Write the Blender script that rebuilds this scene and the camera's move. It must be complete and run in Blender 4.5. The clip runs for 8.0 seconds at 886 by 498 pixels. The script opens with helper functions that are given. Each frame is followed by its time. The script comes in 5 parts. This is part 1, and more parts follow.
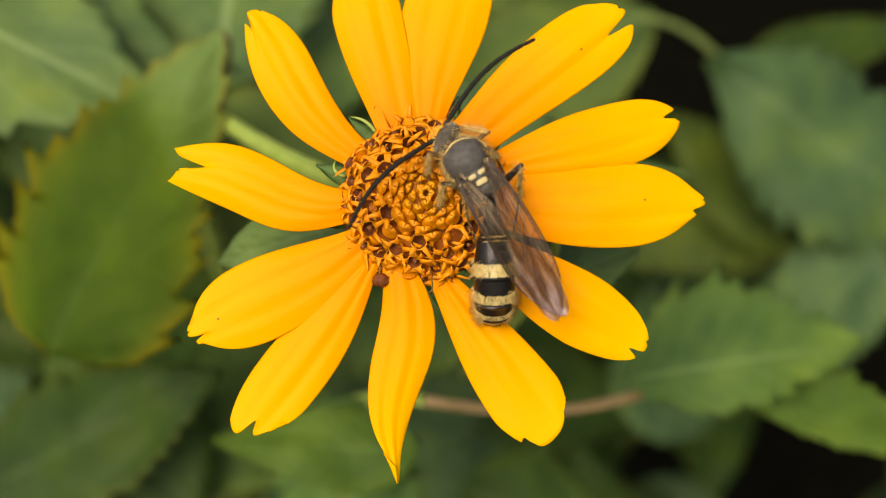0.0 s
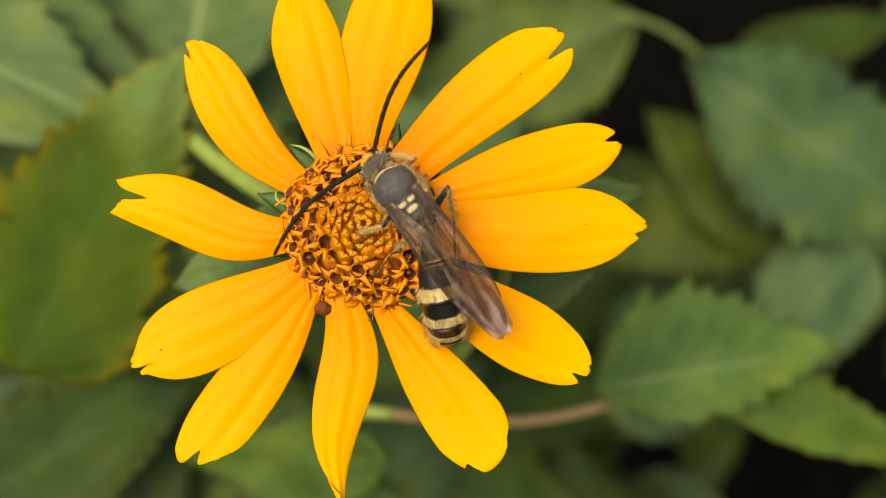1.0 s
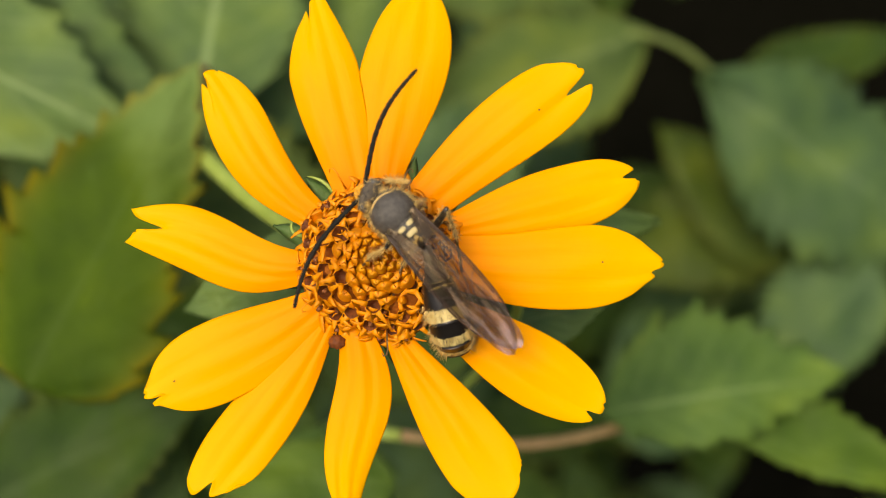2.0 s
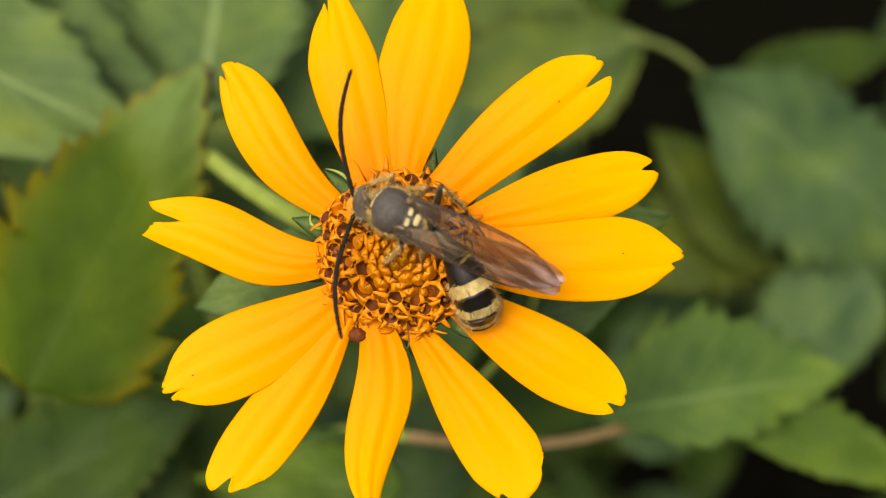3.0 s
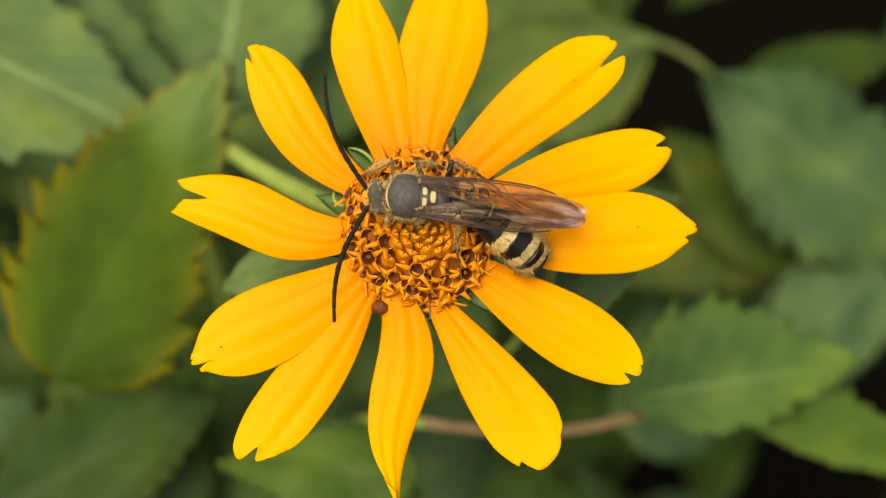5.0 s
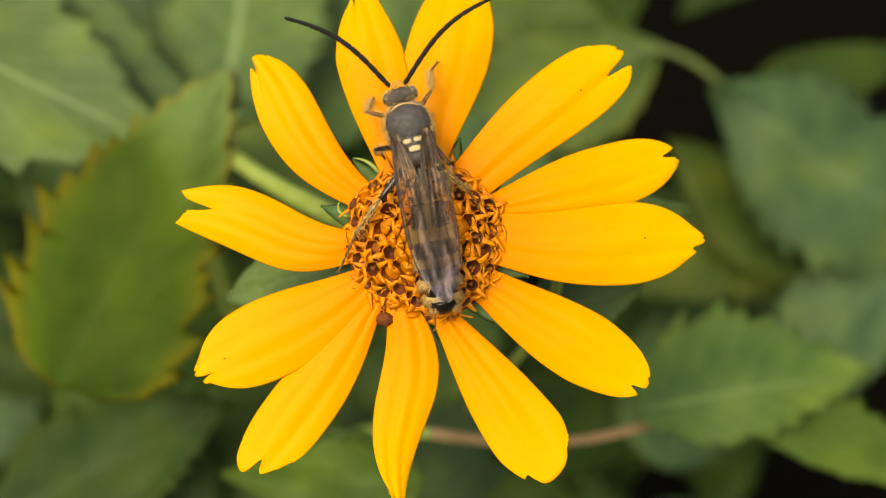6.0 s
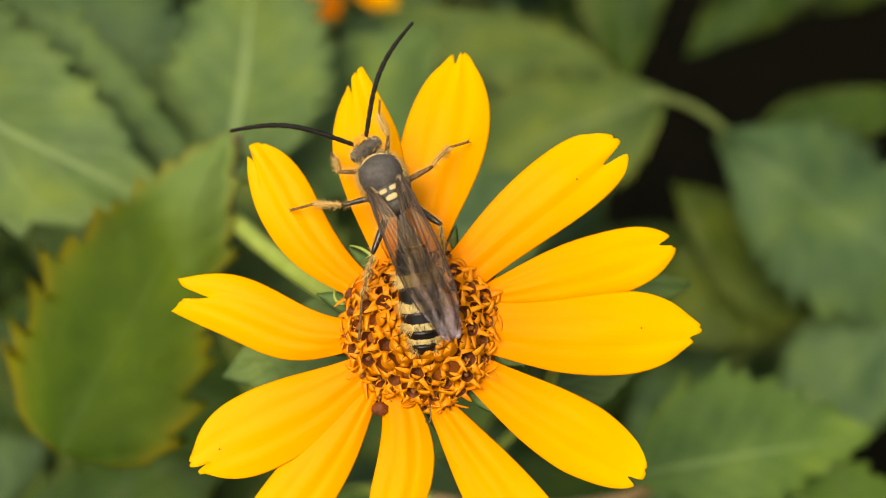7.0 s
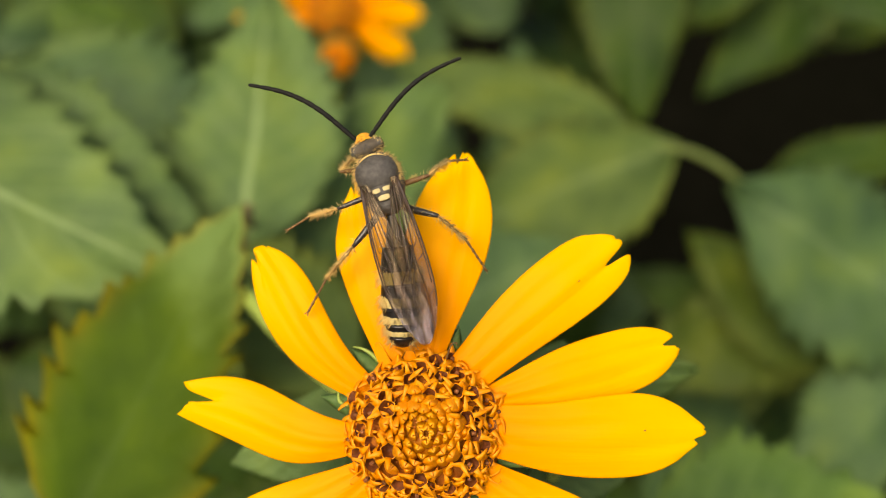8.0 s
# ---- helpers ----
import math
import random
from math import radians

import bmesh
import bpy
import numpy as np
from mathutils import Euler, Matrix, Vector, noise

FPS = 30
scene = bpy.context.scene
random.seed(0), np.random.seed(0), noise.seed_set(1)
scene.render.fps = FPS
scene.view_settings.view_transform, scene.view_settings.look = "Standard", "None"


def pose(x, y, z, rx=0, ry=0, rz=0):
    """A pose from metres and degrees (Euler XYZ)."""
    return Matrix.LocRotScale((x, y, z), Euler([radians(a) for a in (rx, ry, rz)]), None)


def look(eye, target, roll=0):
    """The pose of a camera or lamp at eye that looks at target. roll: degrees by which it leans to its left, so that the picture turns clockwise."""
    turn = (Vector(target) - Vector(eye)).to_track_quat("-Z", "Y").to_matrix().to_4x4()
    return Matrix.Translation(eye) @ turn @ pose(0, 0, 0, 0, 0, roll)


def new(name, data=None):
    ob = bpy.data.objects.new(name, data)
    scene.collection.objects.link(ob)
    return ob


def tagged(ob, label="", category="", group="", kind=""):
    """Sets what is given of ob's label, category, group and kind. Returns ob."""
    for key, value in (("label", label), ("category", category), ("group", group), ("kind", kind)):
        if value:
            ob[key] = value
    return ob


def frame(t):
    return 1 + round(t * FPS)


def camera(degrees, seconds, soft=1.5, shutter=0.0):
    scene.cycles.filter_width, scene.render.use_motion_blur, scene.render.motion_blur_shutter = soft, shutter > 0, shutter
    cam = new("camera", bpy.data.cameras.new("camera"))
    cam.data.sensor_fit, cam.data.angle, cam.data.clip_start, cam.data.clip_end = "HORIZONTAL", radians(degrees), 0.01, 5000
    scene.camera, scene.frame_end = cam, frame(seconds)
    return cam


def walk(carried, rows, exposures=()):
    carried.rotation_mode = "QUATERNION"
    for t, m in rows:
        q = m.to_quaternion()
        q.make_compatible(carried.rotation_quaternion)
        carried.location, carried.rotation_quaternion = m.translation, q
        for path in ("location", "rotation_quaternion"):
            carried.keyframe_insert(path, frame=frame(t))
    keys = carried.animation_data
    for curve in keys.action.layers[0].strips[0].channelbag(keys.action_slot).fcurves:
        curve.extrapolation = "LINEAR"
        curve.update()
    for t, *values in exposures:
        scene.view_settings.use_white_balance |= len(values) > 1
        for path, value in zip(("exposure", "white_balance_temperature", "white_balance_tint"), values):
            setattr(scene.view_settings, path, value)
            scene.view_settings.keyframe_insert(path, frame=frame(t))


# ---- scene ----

# The place is laid out in millimetres in the flower's own space: x to the side, y up along the flower, z out of its face.
# VIEW carries that space into the world: the flower hangs 0.6 m over the ground and leans back.
MM = 0.001
VIEW = pose(0, 0, 0.6, 40, 0, 0)
CENTRE = Vector((-3.1, 0.5, 0.0))


def mm(x, y, z):
    return VIEW @ Vector((x * MM, y * MM, z * MM))


# ---- camera ----
cam = camera(50, 8.0, soft=1.0, shutter=0.0)
cam.data.dof.use_dof = True
cam.data.dof.focus_distance = 0.081
cam.data.dof.aperture_fstop = 14.0
PATH = [
    (0.0, -2.70, -5.45, -1.85, 0.81, -0.91, 0.21),
    (0.2, -2.70, -1.04, -1.94, 0.15, -0.79, 0.18),
    (0.3, -1.74, 1.51, -2.05, -0.19, -0.73, -0.07),
    (0.5, -0.46, 3.55, -2.05, -0.85, -0.69, 0.42),
    (0.7, 0.70, 2.50, -1.92, -0.46, -0.46, 0.61),
    (0.8, 1.78, 0.80, -1.87, -0.31, -0.36, 0.16),
    (1.0, 3.51, -1.92, -1.68, -0.02, -0.12, -0.59),
    (1.2, 2.68, -1.05, -1.76, -0.26, 0.01, -0.32),
    (1.3, 2.13, -0.38, -1.65, -0.36, 0.15, -0.21),
    (1.5, 3.07, 1.35, -1.81, -0.59, 0.33, 0.21),
    (1.7, 2.75, 2.48, -1.95, -0.58, 0.03, 0.47),
    (2.8, -0.02, -3.12, -2.42, 1.00, -0.23, -0.28),
    (3.0, -1.12, -0.43, -2.39, 0.57, -1.19, 0.13),
    (3.2, -1.26, 2.89, -2.31, 0.10, -1.01, 0.63),
    (3.3, -1.48, 4.02, -2.18, -0.18, -0.97, 0.41),
    (3.5, -2.31, 2.60, -1.83, -0.80, -0.92, 0.48),
    (3.7, -2.65, -0.04, -1.31, -0.09, -0.70, -0.01),
    (3.8, -1.95, -1.41, -1.10, 0.27, -0.60, 0.03),
    (4.0, 1.22, -6.73, -0.45, 1.05, -0.48, 0.05),
    (4.2, 2.16, -9.40, -0.38, 1.02, -0.80, 0.58),
    (4.3, 1.54, -9.60, -0.23, 1.10, -0.85, -0.12),
    (4.5, -1.17, -8.14, 0.30, 1.50, -0.79, -0.52),
    (4.7, -2.29, -6.02, 0.43, 1.68, -0.79, -0.35),
    (5.8, -2.19, -3.34, -0.44, 1.80, -0.59, -0.16),
    (6.0, -2.12, -3.89, -0.68, 2.08, -0.32, -0.17),
    (6.2, 0.19, -1.38, -0.87, 1.94, 0.14, 0.20),
    (6.5, 4.31, 0.55, -0.71, 1.86, 0.87, -0.19),
    (6.8, 1.80, 4.89, -0.46, 2.49, 0.56, -0.46),
    (7.0, -0.69, 2.60, -0.46, 3.00, 0.39, -0.04),
    (7.2, -2.40, 3.51, -0.65, 3.08, 0.71, -0.28),
    (7.5, -1.07, 8.32, -0.60, 3.24, 1.10, -0.23),
    (7.8, 1.57, 11.25, 0.01, 3.52, 1.39, -0.39),
    (8.0, 0.91, 10.51, 0.32, 3.75, 1.63, -0.37),
]
walk(cam, [(t, VIEW @ pose(x * MM, y * MM, (84.06 + z) * MM, rx, ry, rz)) for t, x, y, z, rx, ry, rz in PATH],
     exposures=((0.0, 0.58, 7800, 14), (4.5, 0.61, 7800, 14), (6.5, 0.66, 7950, 14), (7.2, 0.71, 8050, 14), (8.0, 0.77, 8150, 14)))

# ---- light ----
world = bpy.data.worlds.new("sky")
scene.world = world
world.use_nodes = True
sky = world.node_tree.nodes.new("ShaderNodeTexSky")
sky.sky_type, sky.sun_disc = "NISHITA", False
sky.sun_elevation, sky.sun_rotation = radians(58), radians(200)
sky.dust_density, sky.air_density = 4.0, 1.0
back = world.node_tree.nodes["Background"]
back.inputs["Strength"].default_value = 0.105
world.node_tree.links.new(sky.outputs[0], back.inputs["Color"])

sun = new("sun", bpy.data.lights.new("sun", "SUN"))
sun.data.energy, sun.data.angle, sun.data.color = 2.2, radians(32), (1.0, 0.95, 0.86)
sun.matrix_world = look((-0.42, -0.55, 1.75), (0, 0, 0.6))


# ---- materials ----
def material(name):
    m = bpy.data.materials.new(name)
    m.use_nodes = True
    return m, m.node_tree.nodes, m.node_tree.links, m.node_tree.nodes["Principled BSDF"]


def node(nodes, kind, **values):
    n = nodes.new(kind)
    for key, value in values.items():
        n.inputs[key.replace("_", " ")].default_value = value
    return n


def ramp(nodes, *stops):
    n = nodes.new("ShaderNodeValToRGB")
    e = n.color_ramp.elements
    while len(e) < len(stops):
        e.new(0.5)
    for k, (at, c) in enumerate(stops):
        e[k].position, e[k].color = at, (*c, 1)
    return n


def maths(nodes, links, op, a, b=None, c=None):
    n = nodes.new("ShaderNodeMath")
    n.operation = op
    for k, v in enumerate((a, b, c)):
        if v is None:
            continue
        if isinstance(v, (int, float)):
            n.inputs[k].default_value = v
        else:
            links.new(v, n.inputs[k])
    return n.outputs[0]


def mix(nodes, links, fac, a, b, kind="MIX"):
    n = nodes.new("ShaderNodeMix")
    n.data_type, n.blend_type = "RGBA", kind
    for sock, v in ((n.inputs[0], fac), (n.inputs[6], a), (n.inputs[7], b)):
        if isinstance(v, (int, float)):
            sock.default_value = v
        elif isinstance(v, tuple):
            sock.default_value = (*v, 1)
        else:
            links.new(v, sock)
    return n.outputs[2]


def stretched(nodes, links, sx, sy, sz, scale, detail=4.0):
    """Noise in the thing's own space, in millimetres, drawn out along its axes."""
    coord, mapping = nodes.new("ShaderNodeTexCoord"), nodes.new("ShaderNodeMapping")
    mapping.inputs["Scale"].default_value = (sx * 1000, sy * 1000, sz * 1000)
    links.new(coord.outputs["Object"], mapping.inputs[0])
    n = node(nodes, "ShaderNodeTexNoise", Scale=scale, Detail=detail)
    links.new(mapping.outputs[0], n.inputs["Vector"])
    return n.outputs["Fac"]


def bumped(nodes, links, bsdf, height, strength, distance=0.0002):
    b = node(nodes, "ShaderNodeBump", Strength=strength, Distance=distance)
    links.new(height, b.inputs["Height"])
    links.new(b.outputs[0], bsdf.inputs["Normal"])
    return b


def lets_light(m, nodes, links, bsdf, colour, share):
    """Mixes in light that passes through a thin leaf or petal."""
    t, s = nodes.new("ShaderNodeBsdfTranslucent"), nodes.new("ShaderNodeMixShader")
    s.inputs[0].default_value = share
    links.new(colour, t.inputs["Color"])
    links.new(bsdf.outputs[0], s.inputs[1])
    links.new(t.outputs[0], s.inputs[2])
    links.new(s.outputs[0], nodes["Material Output"].inputs["Surface"])


def petal_material():
    m, n, l, b = material("petal_yellow")
    uv = n.new("ShaderNodeUVMap")
    sep = n.new("ShaderNodeSeparateXYZ")
    l.new(uv.outputs[0], sep.inputs[0])
    streak = stretched(n, l, 1.0, 0.06, 1.0, 2.2)
    blot = stretched(n, l, 1, 1, 1, 0.25)
    # petals' own orange-to-yellow, steepened so the colour carries light on the tips
    base = ramp(n, (0.0, (0.82, 0.21, 0.0)), (0.32, (0.87, 0.315, 0.001)), (0.68, (0.88, 0.415, 0.001)), (1.0, (0.89, 0.485, 0.002)))
    l.new(sep.outputs[0], base.inputs[0])
    c = mix(n, l, maths(n, l, "MULTIPLY", streak, 0.35), base.outputs[0], (0.88, 0.47, 0.004))
    c = mix(n, l, maths(n, l, "MULTIPLY", blot, 0.25), c, (0.84, 0.34, 0.001))
    l.new(c, b.inputs["Base Color"])
    b.inputs["Roughness"].default_value = 0.55
    b.inputs["Specular IOR Level"].default_value = 0.12
    bumped(n, l, b, streak, 0.22, 0.0002)
    lets_light(m, n, l, b, c, 0.25)
    return m


def leaf_material(name, dark, light, edge, gloss=0.5, ribs=0.2, spec=0.16, tip=None):
    m, n, l, b = material(name)
    uv = n.new("ShaderNodeUVMap")
    sep = n.new("ShaderNodeSeparateXYZ")
    l.new(uv.outputs[0], sep.inputs[0])
    along, across = sep.outputs[0], maths(n, l, "ABSOLUTE", maths(n, l, "SUBTRACT", sep.outputs[1], 0.5))
    blot = stretched(n, l, 1, 1, 1, 0.10, 6)
    grain = stretched(n, l, 1, 1, 1, 1.1, 5)
    own = n.new("ShaderNodeObjectInfo").outputs["Random"]
    c = mix(n, l, blot, dark, light)
    c = mix(n, l, maths(n, l, "MULTIPLY", own, 0.5), c, light)
    c = mix(n, l, maths(n, l, "MULTIPLY", grain, 0.25), c, dark)
    # broad uneven growth: yellower and paler patches among deeper, bluer ones
    patch = ramp(n, (0.36, (0.60, 0.68, 0.86)), (0.50, (0.98, 0.99, 1.0)), (0.64, (1.48, 1.30, 0.92)))
    l.new(stretched(n, l, 1, 1, 1, 0.055, 4), patch.inputs[0])
    dye = n.new("ShaderNodeMix")
    dye.data_type, dye.blend_type = "RGBA", "MULTIPLY"
    dye.inputs[0].default_value = 1.0
    l.new(c, dye.inputs[6])
    l.new(patch.outputs[0], dye.inputs[7])
    c = dye.outputs[2]
    if tip:
        # sky sheen towards the tip, put into the colour as paler green
        fresh = ramp(n, (0.58, (0, 0, 0)), (0.95, (1, 1, 1)))
        l.new(maths(n, l, "ADD", along, maths(n, l, "MULTIPLY_ADD", blot, 0.5, -0.25)), fresh.inputs[0])
        c = mix(n, l, fresh.outputs[0], c, tip)
    # veins: one midrib and slanting side veins
    rib = maths(n, l, "LESS_THAN", across, maths(n, l, "MULTIPLY_ADD", along, -0.020, 0.028))
    slant = maths(n, l, "FRACT", maths(n, l, "SUBTRACT", maths(n, l, "MULTIPLY", along, 8.0), maths(n, l, "MULTIPLY", across, 4.5)))
    side = maths(n, l, "LESS_THAN", maths(n, l, "ABSOLUTE", maths(n, l, "SUBTRACT", slant, 0.5)), 0.05)
    vein = maths(n, l, "MAXIMUM", rib, maths(n, l, "MULTIPLY", side, 0.3))
    c = mix(n, l, maths(n, l, "MULTIPLY", vein, ribs), c, tuple(0.06 + 1.5 * v for v in light))
    rim = maths(n, l, "MULTIPLY", maths(n, l, "SMOOTH_MIN", maths(n, l, "MULTIPLY", maths(n, l, "POWER", maths(n, l, "MULTIPLY", across, 2.0), 8.0), blot), 1.0, 0.1), 1.0)
    c = mix(n, l, rim, c, edge)
    l.new(c, b.inputs["Base Color"])
    b.inputs["Roughness"].default_value = gloss
    b.inputs["Specular IOR Level"].default_value = spec
    puff = maths(n, l, "ABSOLUTE", maths(n, l, "SUBTRACT", slant, 0.5))
    bumped(n, l, b, maths(n, l, "ADD", maths(n, l, "MULTIPLY", puff, -0.5), maths(n, l, "MULTIPLY", grain, 1.0)), 0.6, 0.0007)
    lets_light(m, n, l, b, c, 0.2)
    return m


def plain_material(name, a, b2, scale=1.0, rough=0.6, bump=0.3, metal=0.0, spec=0.4, stretch=(1, 1, 1), through_light=0.0):
    m, n, l, b = material(name)
    f = stretched(n, l, *stretch, scale, 5)
    r = ramp(n, (0.3, a), (0.7, b2))
    l.new(f, r.inputs[0])
    own = n.new("ShaderNodeObjectInfo").outputs["Random"]
    c = mix(n, l, maths(n, l, "MULTIPLY", own, 0.3), r.outputs[0], b2)
    l.new(c, b.inputs["Base Color"])
    b.inputs["Roughness"].default_value, b.inputs["Metallic"].default_value = rough, metal
    b.inputs["Specular IOR Level"].default_value = spec
    fine = stretched(n, l, *stretch, scale * 4, 3)
    bumped(n, l, b, fine, bump, 0.0002)
    if through_light:
        lets_light(m, n, l, b, c, through_light)
    return m


def wing_material():
    """Clear amber near the body, smoky towards the tip, with a bluish sky sheen put into the colour."""
    m, n, l, b = material("wing_membrane")
    sep = n.new("ShaderNodeSeparateXYZ")
    l.new(n.new("ShaderNodeTexCoord").outputs["Generated"], sep.inputs[0])
    blot = stretched(n, l, 1.0, 0.4, 1.0, 0.6, 4)
    far = maths(n, l, "SUBTRACT", maths(n, l, "ADD", sep.outputs[1], maths(n, l, "MULTIPLY_ADD", blot, 0.35, -0.17)), 0.0)
    r = ramp(n, (0.05, (0.24, 0.22, 0.28)), (0.30, (0.14, 0.105, 0.092)), (0.60, (0.19, 0.13, 0.075)), (0.95, (0.34, 0.27, 0.19)))
    l.new(far, r.inputs[0])
    # pleats run lengthwise: their highlights and shaded folds are painted as pale and brown streaks
    streak = ramp(n, (0.40, (0.12,) * 3), (0.50, (0.75,) * 3), (0.60, (2.3,) * 3))
    l.new(stretched(n, l, 1.0, 0.10, 1.0, 1.9, 3), streak.inputs[0])
    dye = n.new("ShaderNodeMix")
    dye.data_type, dye.blend_type = "RGBA", "MULTIPLY"
    dye.inputs[0].default_value = 1.0
    l.new(r.outputs[0], dye.inputs[6])
    l.new(streak.outputs[0], dye.inputs[7])
    l.new(dye.outputs[2], b.inputs["Base Color"])
    b.inputs["Roughness"].default_value = 0.24
    b.inputs["Specular IOR Level"].default_value = 0.8
    ripple = stretched(n, l, 1.0, 0.35, 1.0, 1.5, 2)
    bumped(n, l, b, ripple, 0.30, 0.0003)
    t, s = n.new("ShaderNodeBsdfTransparent"), n.new("ShaderNodeMixShader")
    t.inputs["Color"].default_value = (0.90, 0.87, 0.75, 1)
    clear = ramp(n, (0.05, (0.66,) * 3), (0.30, (0.77,) * 3), (0.60, (0.89,) * 3), (0.95, (0.83,) * 3))
    l.new(far, clear.inputs[0])
    l.new(clear.outputs[0], s.inputs[0])
    l.new(b.outputs[0], s.inputs[1])
    l.new(t.outputs[0], s.inputs[2])
    l.new(s.outputs[0], n["Material Output"].inputs["Surface"])
    return m


PETAL = petal_material()
LEAF = leaf_material("leaf_green", (0.016, 0.046, 0.005), (0.042, 0.084, 0.013), (0.09, 0.10, 0.012))
LEAF_DEEP = leaf_material("leaf_deep_green", (0.028, 0.066, 0.008), (0.068, 0.120, 0.020), (0.09, 0.12, 0.02))
LEAF_OLIVE = leaf_material("leaf_olive_green", (0.030, 0.060, 0.006), (0.070, 0.105, 0.014), (0.09, 0.11, 0.02))
LEAF_BLUE = leaf_material("leaf_bluish_green", (0.035, 0.088, 0.025), (0.092, 0.160, 0.056), (0.08, 0.14, 0.04))
LEAF_PALE = leaf_material("leaf_pale_green", (0.056, 0.122, 0.026), (0.145, 0.228, 0.068), (0.10, 0.16, 0.05))
LEAF_RIBBED = leaf_material("leaf_pale_green_ribbed", (0.056, 0.122, 0.026), (0.145, 0.228, 0.068), (0.10, 0.16, 0.05), ribs=0.6)
LEAF_LIME = leaf_material("leaf_lime_green", (0.050, 0.110, 0.008), (0.090, 0.160, 0.022), (0.09, 0.14, 0.02))
LEAF_FRESH = leaf_material("leaf_fresh_green", (0.045, 0.110, 0.016), (0.115, 0.200, 0.048), (0.10, 0.17, 0.03), ribs=0.35)
LEAF_MID = leaf_material("leaf_mid_green", (0.052, 0.098, 0.019), (0.112, 0.165, 0.045), (0.14, 0.16, 0.02), spec=0.08)
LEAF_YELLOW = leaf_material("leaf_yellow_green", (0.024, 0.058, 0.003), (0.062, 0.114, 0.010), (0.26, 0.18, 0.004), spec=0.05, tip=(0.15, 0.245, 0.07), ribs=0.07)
STEM = plain_material("stem_green", (0.21, 0.30, 0.045), (0.32, 0.42, 0.09), 0.5, 0.55, 0.4, stretch=(1, 1, 0.2))
STEM_DULL = plain_material("stem_dull_green", (0.07, 0.11, 0.02), (0.12, 0.17, 0.04), 0.5, 0.6, 0.4)
STEM_RED = plain_material("stem_reddish", (0.15, 0.115, 0.032), (0.27, 0.18, 0.080), 0.5, 0.55, 0.4)
BRACT = plain_material("bract_green", (0.045, 0.10, 0.02), (0.09, 0.17, 0.045), 0.8, 0.6, 0.4)
FLORET = plain_material("floret_orange", (0.78, 0.265, 0.004), (0.88, 0.37, 0.008), 1.2, 0.5, 0.3, through_light=0.3)
BUD = plain_material("floret_bud_orange", (0.50, 0.16, 0.003), (0.74, 0.28, 0.006), 1.1, 0.5, 0.3)
BUD_PALE = plain_material("scale_golden", (0.66, 0.24, 0.004), (0.84, 0.40, 0.012), 1.1, 0.5, 0.3, through_light=0.2)
ANTHER = plain_material("anther_brown", (0.10, 0.024, 0.006), (0.30, 0.11, 0.03), 2.5, 0.45, 0.5)
# brown throat, its colour deepened to add shade inside the tube
THROAT = plain_material("floret_throat_brown", (0.06, 0.014, 0.002), (0.20, 0.05, 0.004), 2.0, 0.7, 0.3)
DISC = plain_material("disc_brown", (0.14, 0.036, 0.002), (0.40, 0.12, 0.004), 1.5, 0.8, 0.5)
BLACK = plain_material("chitin_black", (0.008, 0.008, 0.008), (0.022, 0.020, 0.018), 2.0, 0.28, 0.15, spec=0.5)
THORAX = plain_material("chitin_dusty_grey", (0.036, 0.034, 0.031), (0.090, 0.085, 0.074), 3.0, 0.48, 0.45)
HEAD = plain_material("head_grey_brown", (0.035, 0.031, 0.026), (0.11, 0.090, 0.060), 3.0, 0.6, 0.6)
EYE = plain_material("eye_dark_grey", (0.050, 0.050, 0.044), (0.11, 0.11, 0.095), 6.0, 0.22, 0.3)
CREAM = plain_material("marking_cream", (0.36, 0.30, 0.13), (0.54, 0.46, 0.22), 2.0, 0.5, 0.2)
HAIR = plain_material("hair_pale_gold", (0.55, 0.36, 0.10), (0.76, 0.56, 0.22), 2.0, 0.6, 0.1)
POLLEN = plain_material("pollen_orange", (0.62, 0.26, 0.02), (0.80, 0.42, 0.04), 3.0, 0.8, 0.6)
SHIN_DARK = plain_material("leg_dark_gold", (0.10, 0.055, 0.015), (0.30, 0.18, 0.05), 2.0, 0.5, 0.4)
SHIN = plain_material("leg_pale_gold", (0.26, 0.14, 0.03), (0.52, 0.32, 0.08), 2.0, 0.5, 0.4)
FOOT = plain_material("foot_dark_brown", (0.07, 0.035, 0.012), (0.20, 0.11, 0.035), 2.0, 0.5, 0.4)
ANTENNA = plain_material("antenna_black", (0.006, 0.007, 0.006), (0.016, 0.016, 0.013), 3.0, 0.55, 0.4, spec=0.12)
VEIN = plain_material("wing_vein_brown", (0.016, 0.008, 0.005), (0.04, 0.020, 0.010), 2.0, 0.4, 0.2)
WING = wing_material()
# near-black base colour stands in for deep shade inside the shrub
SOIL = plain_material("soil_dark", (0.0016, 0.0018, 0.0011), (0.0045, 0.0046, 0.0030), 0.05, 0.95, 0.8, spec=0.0)


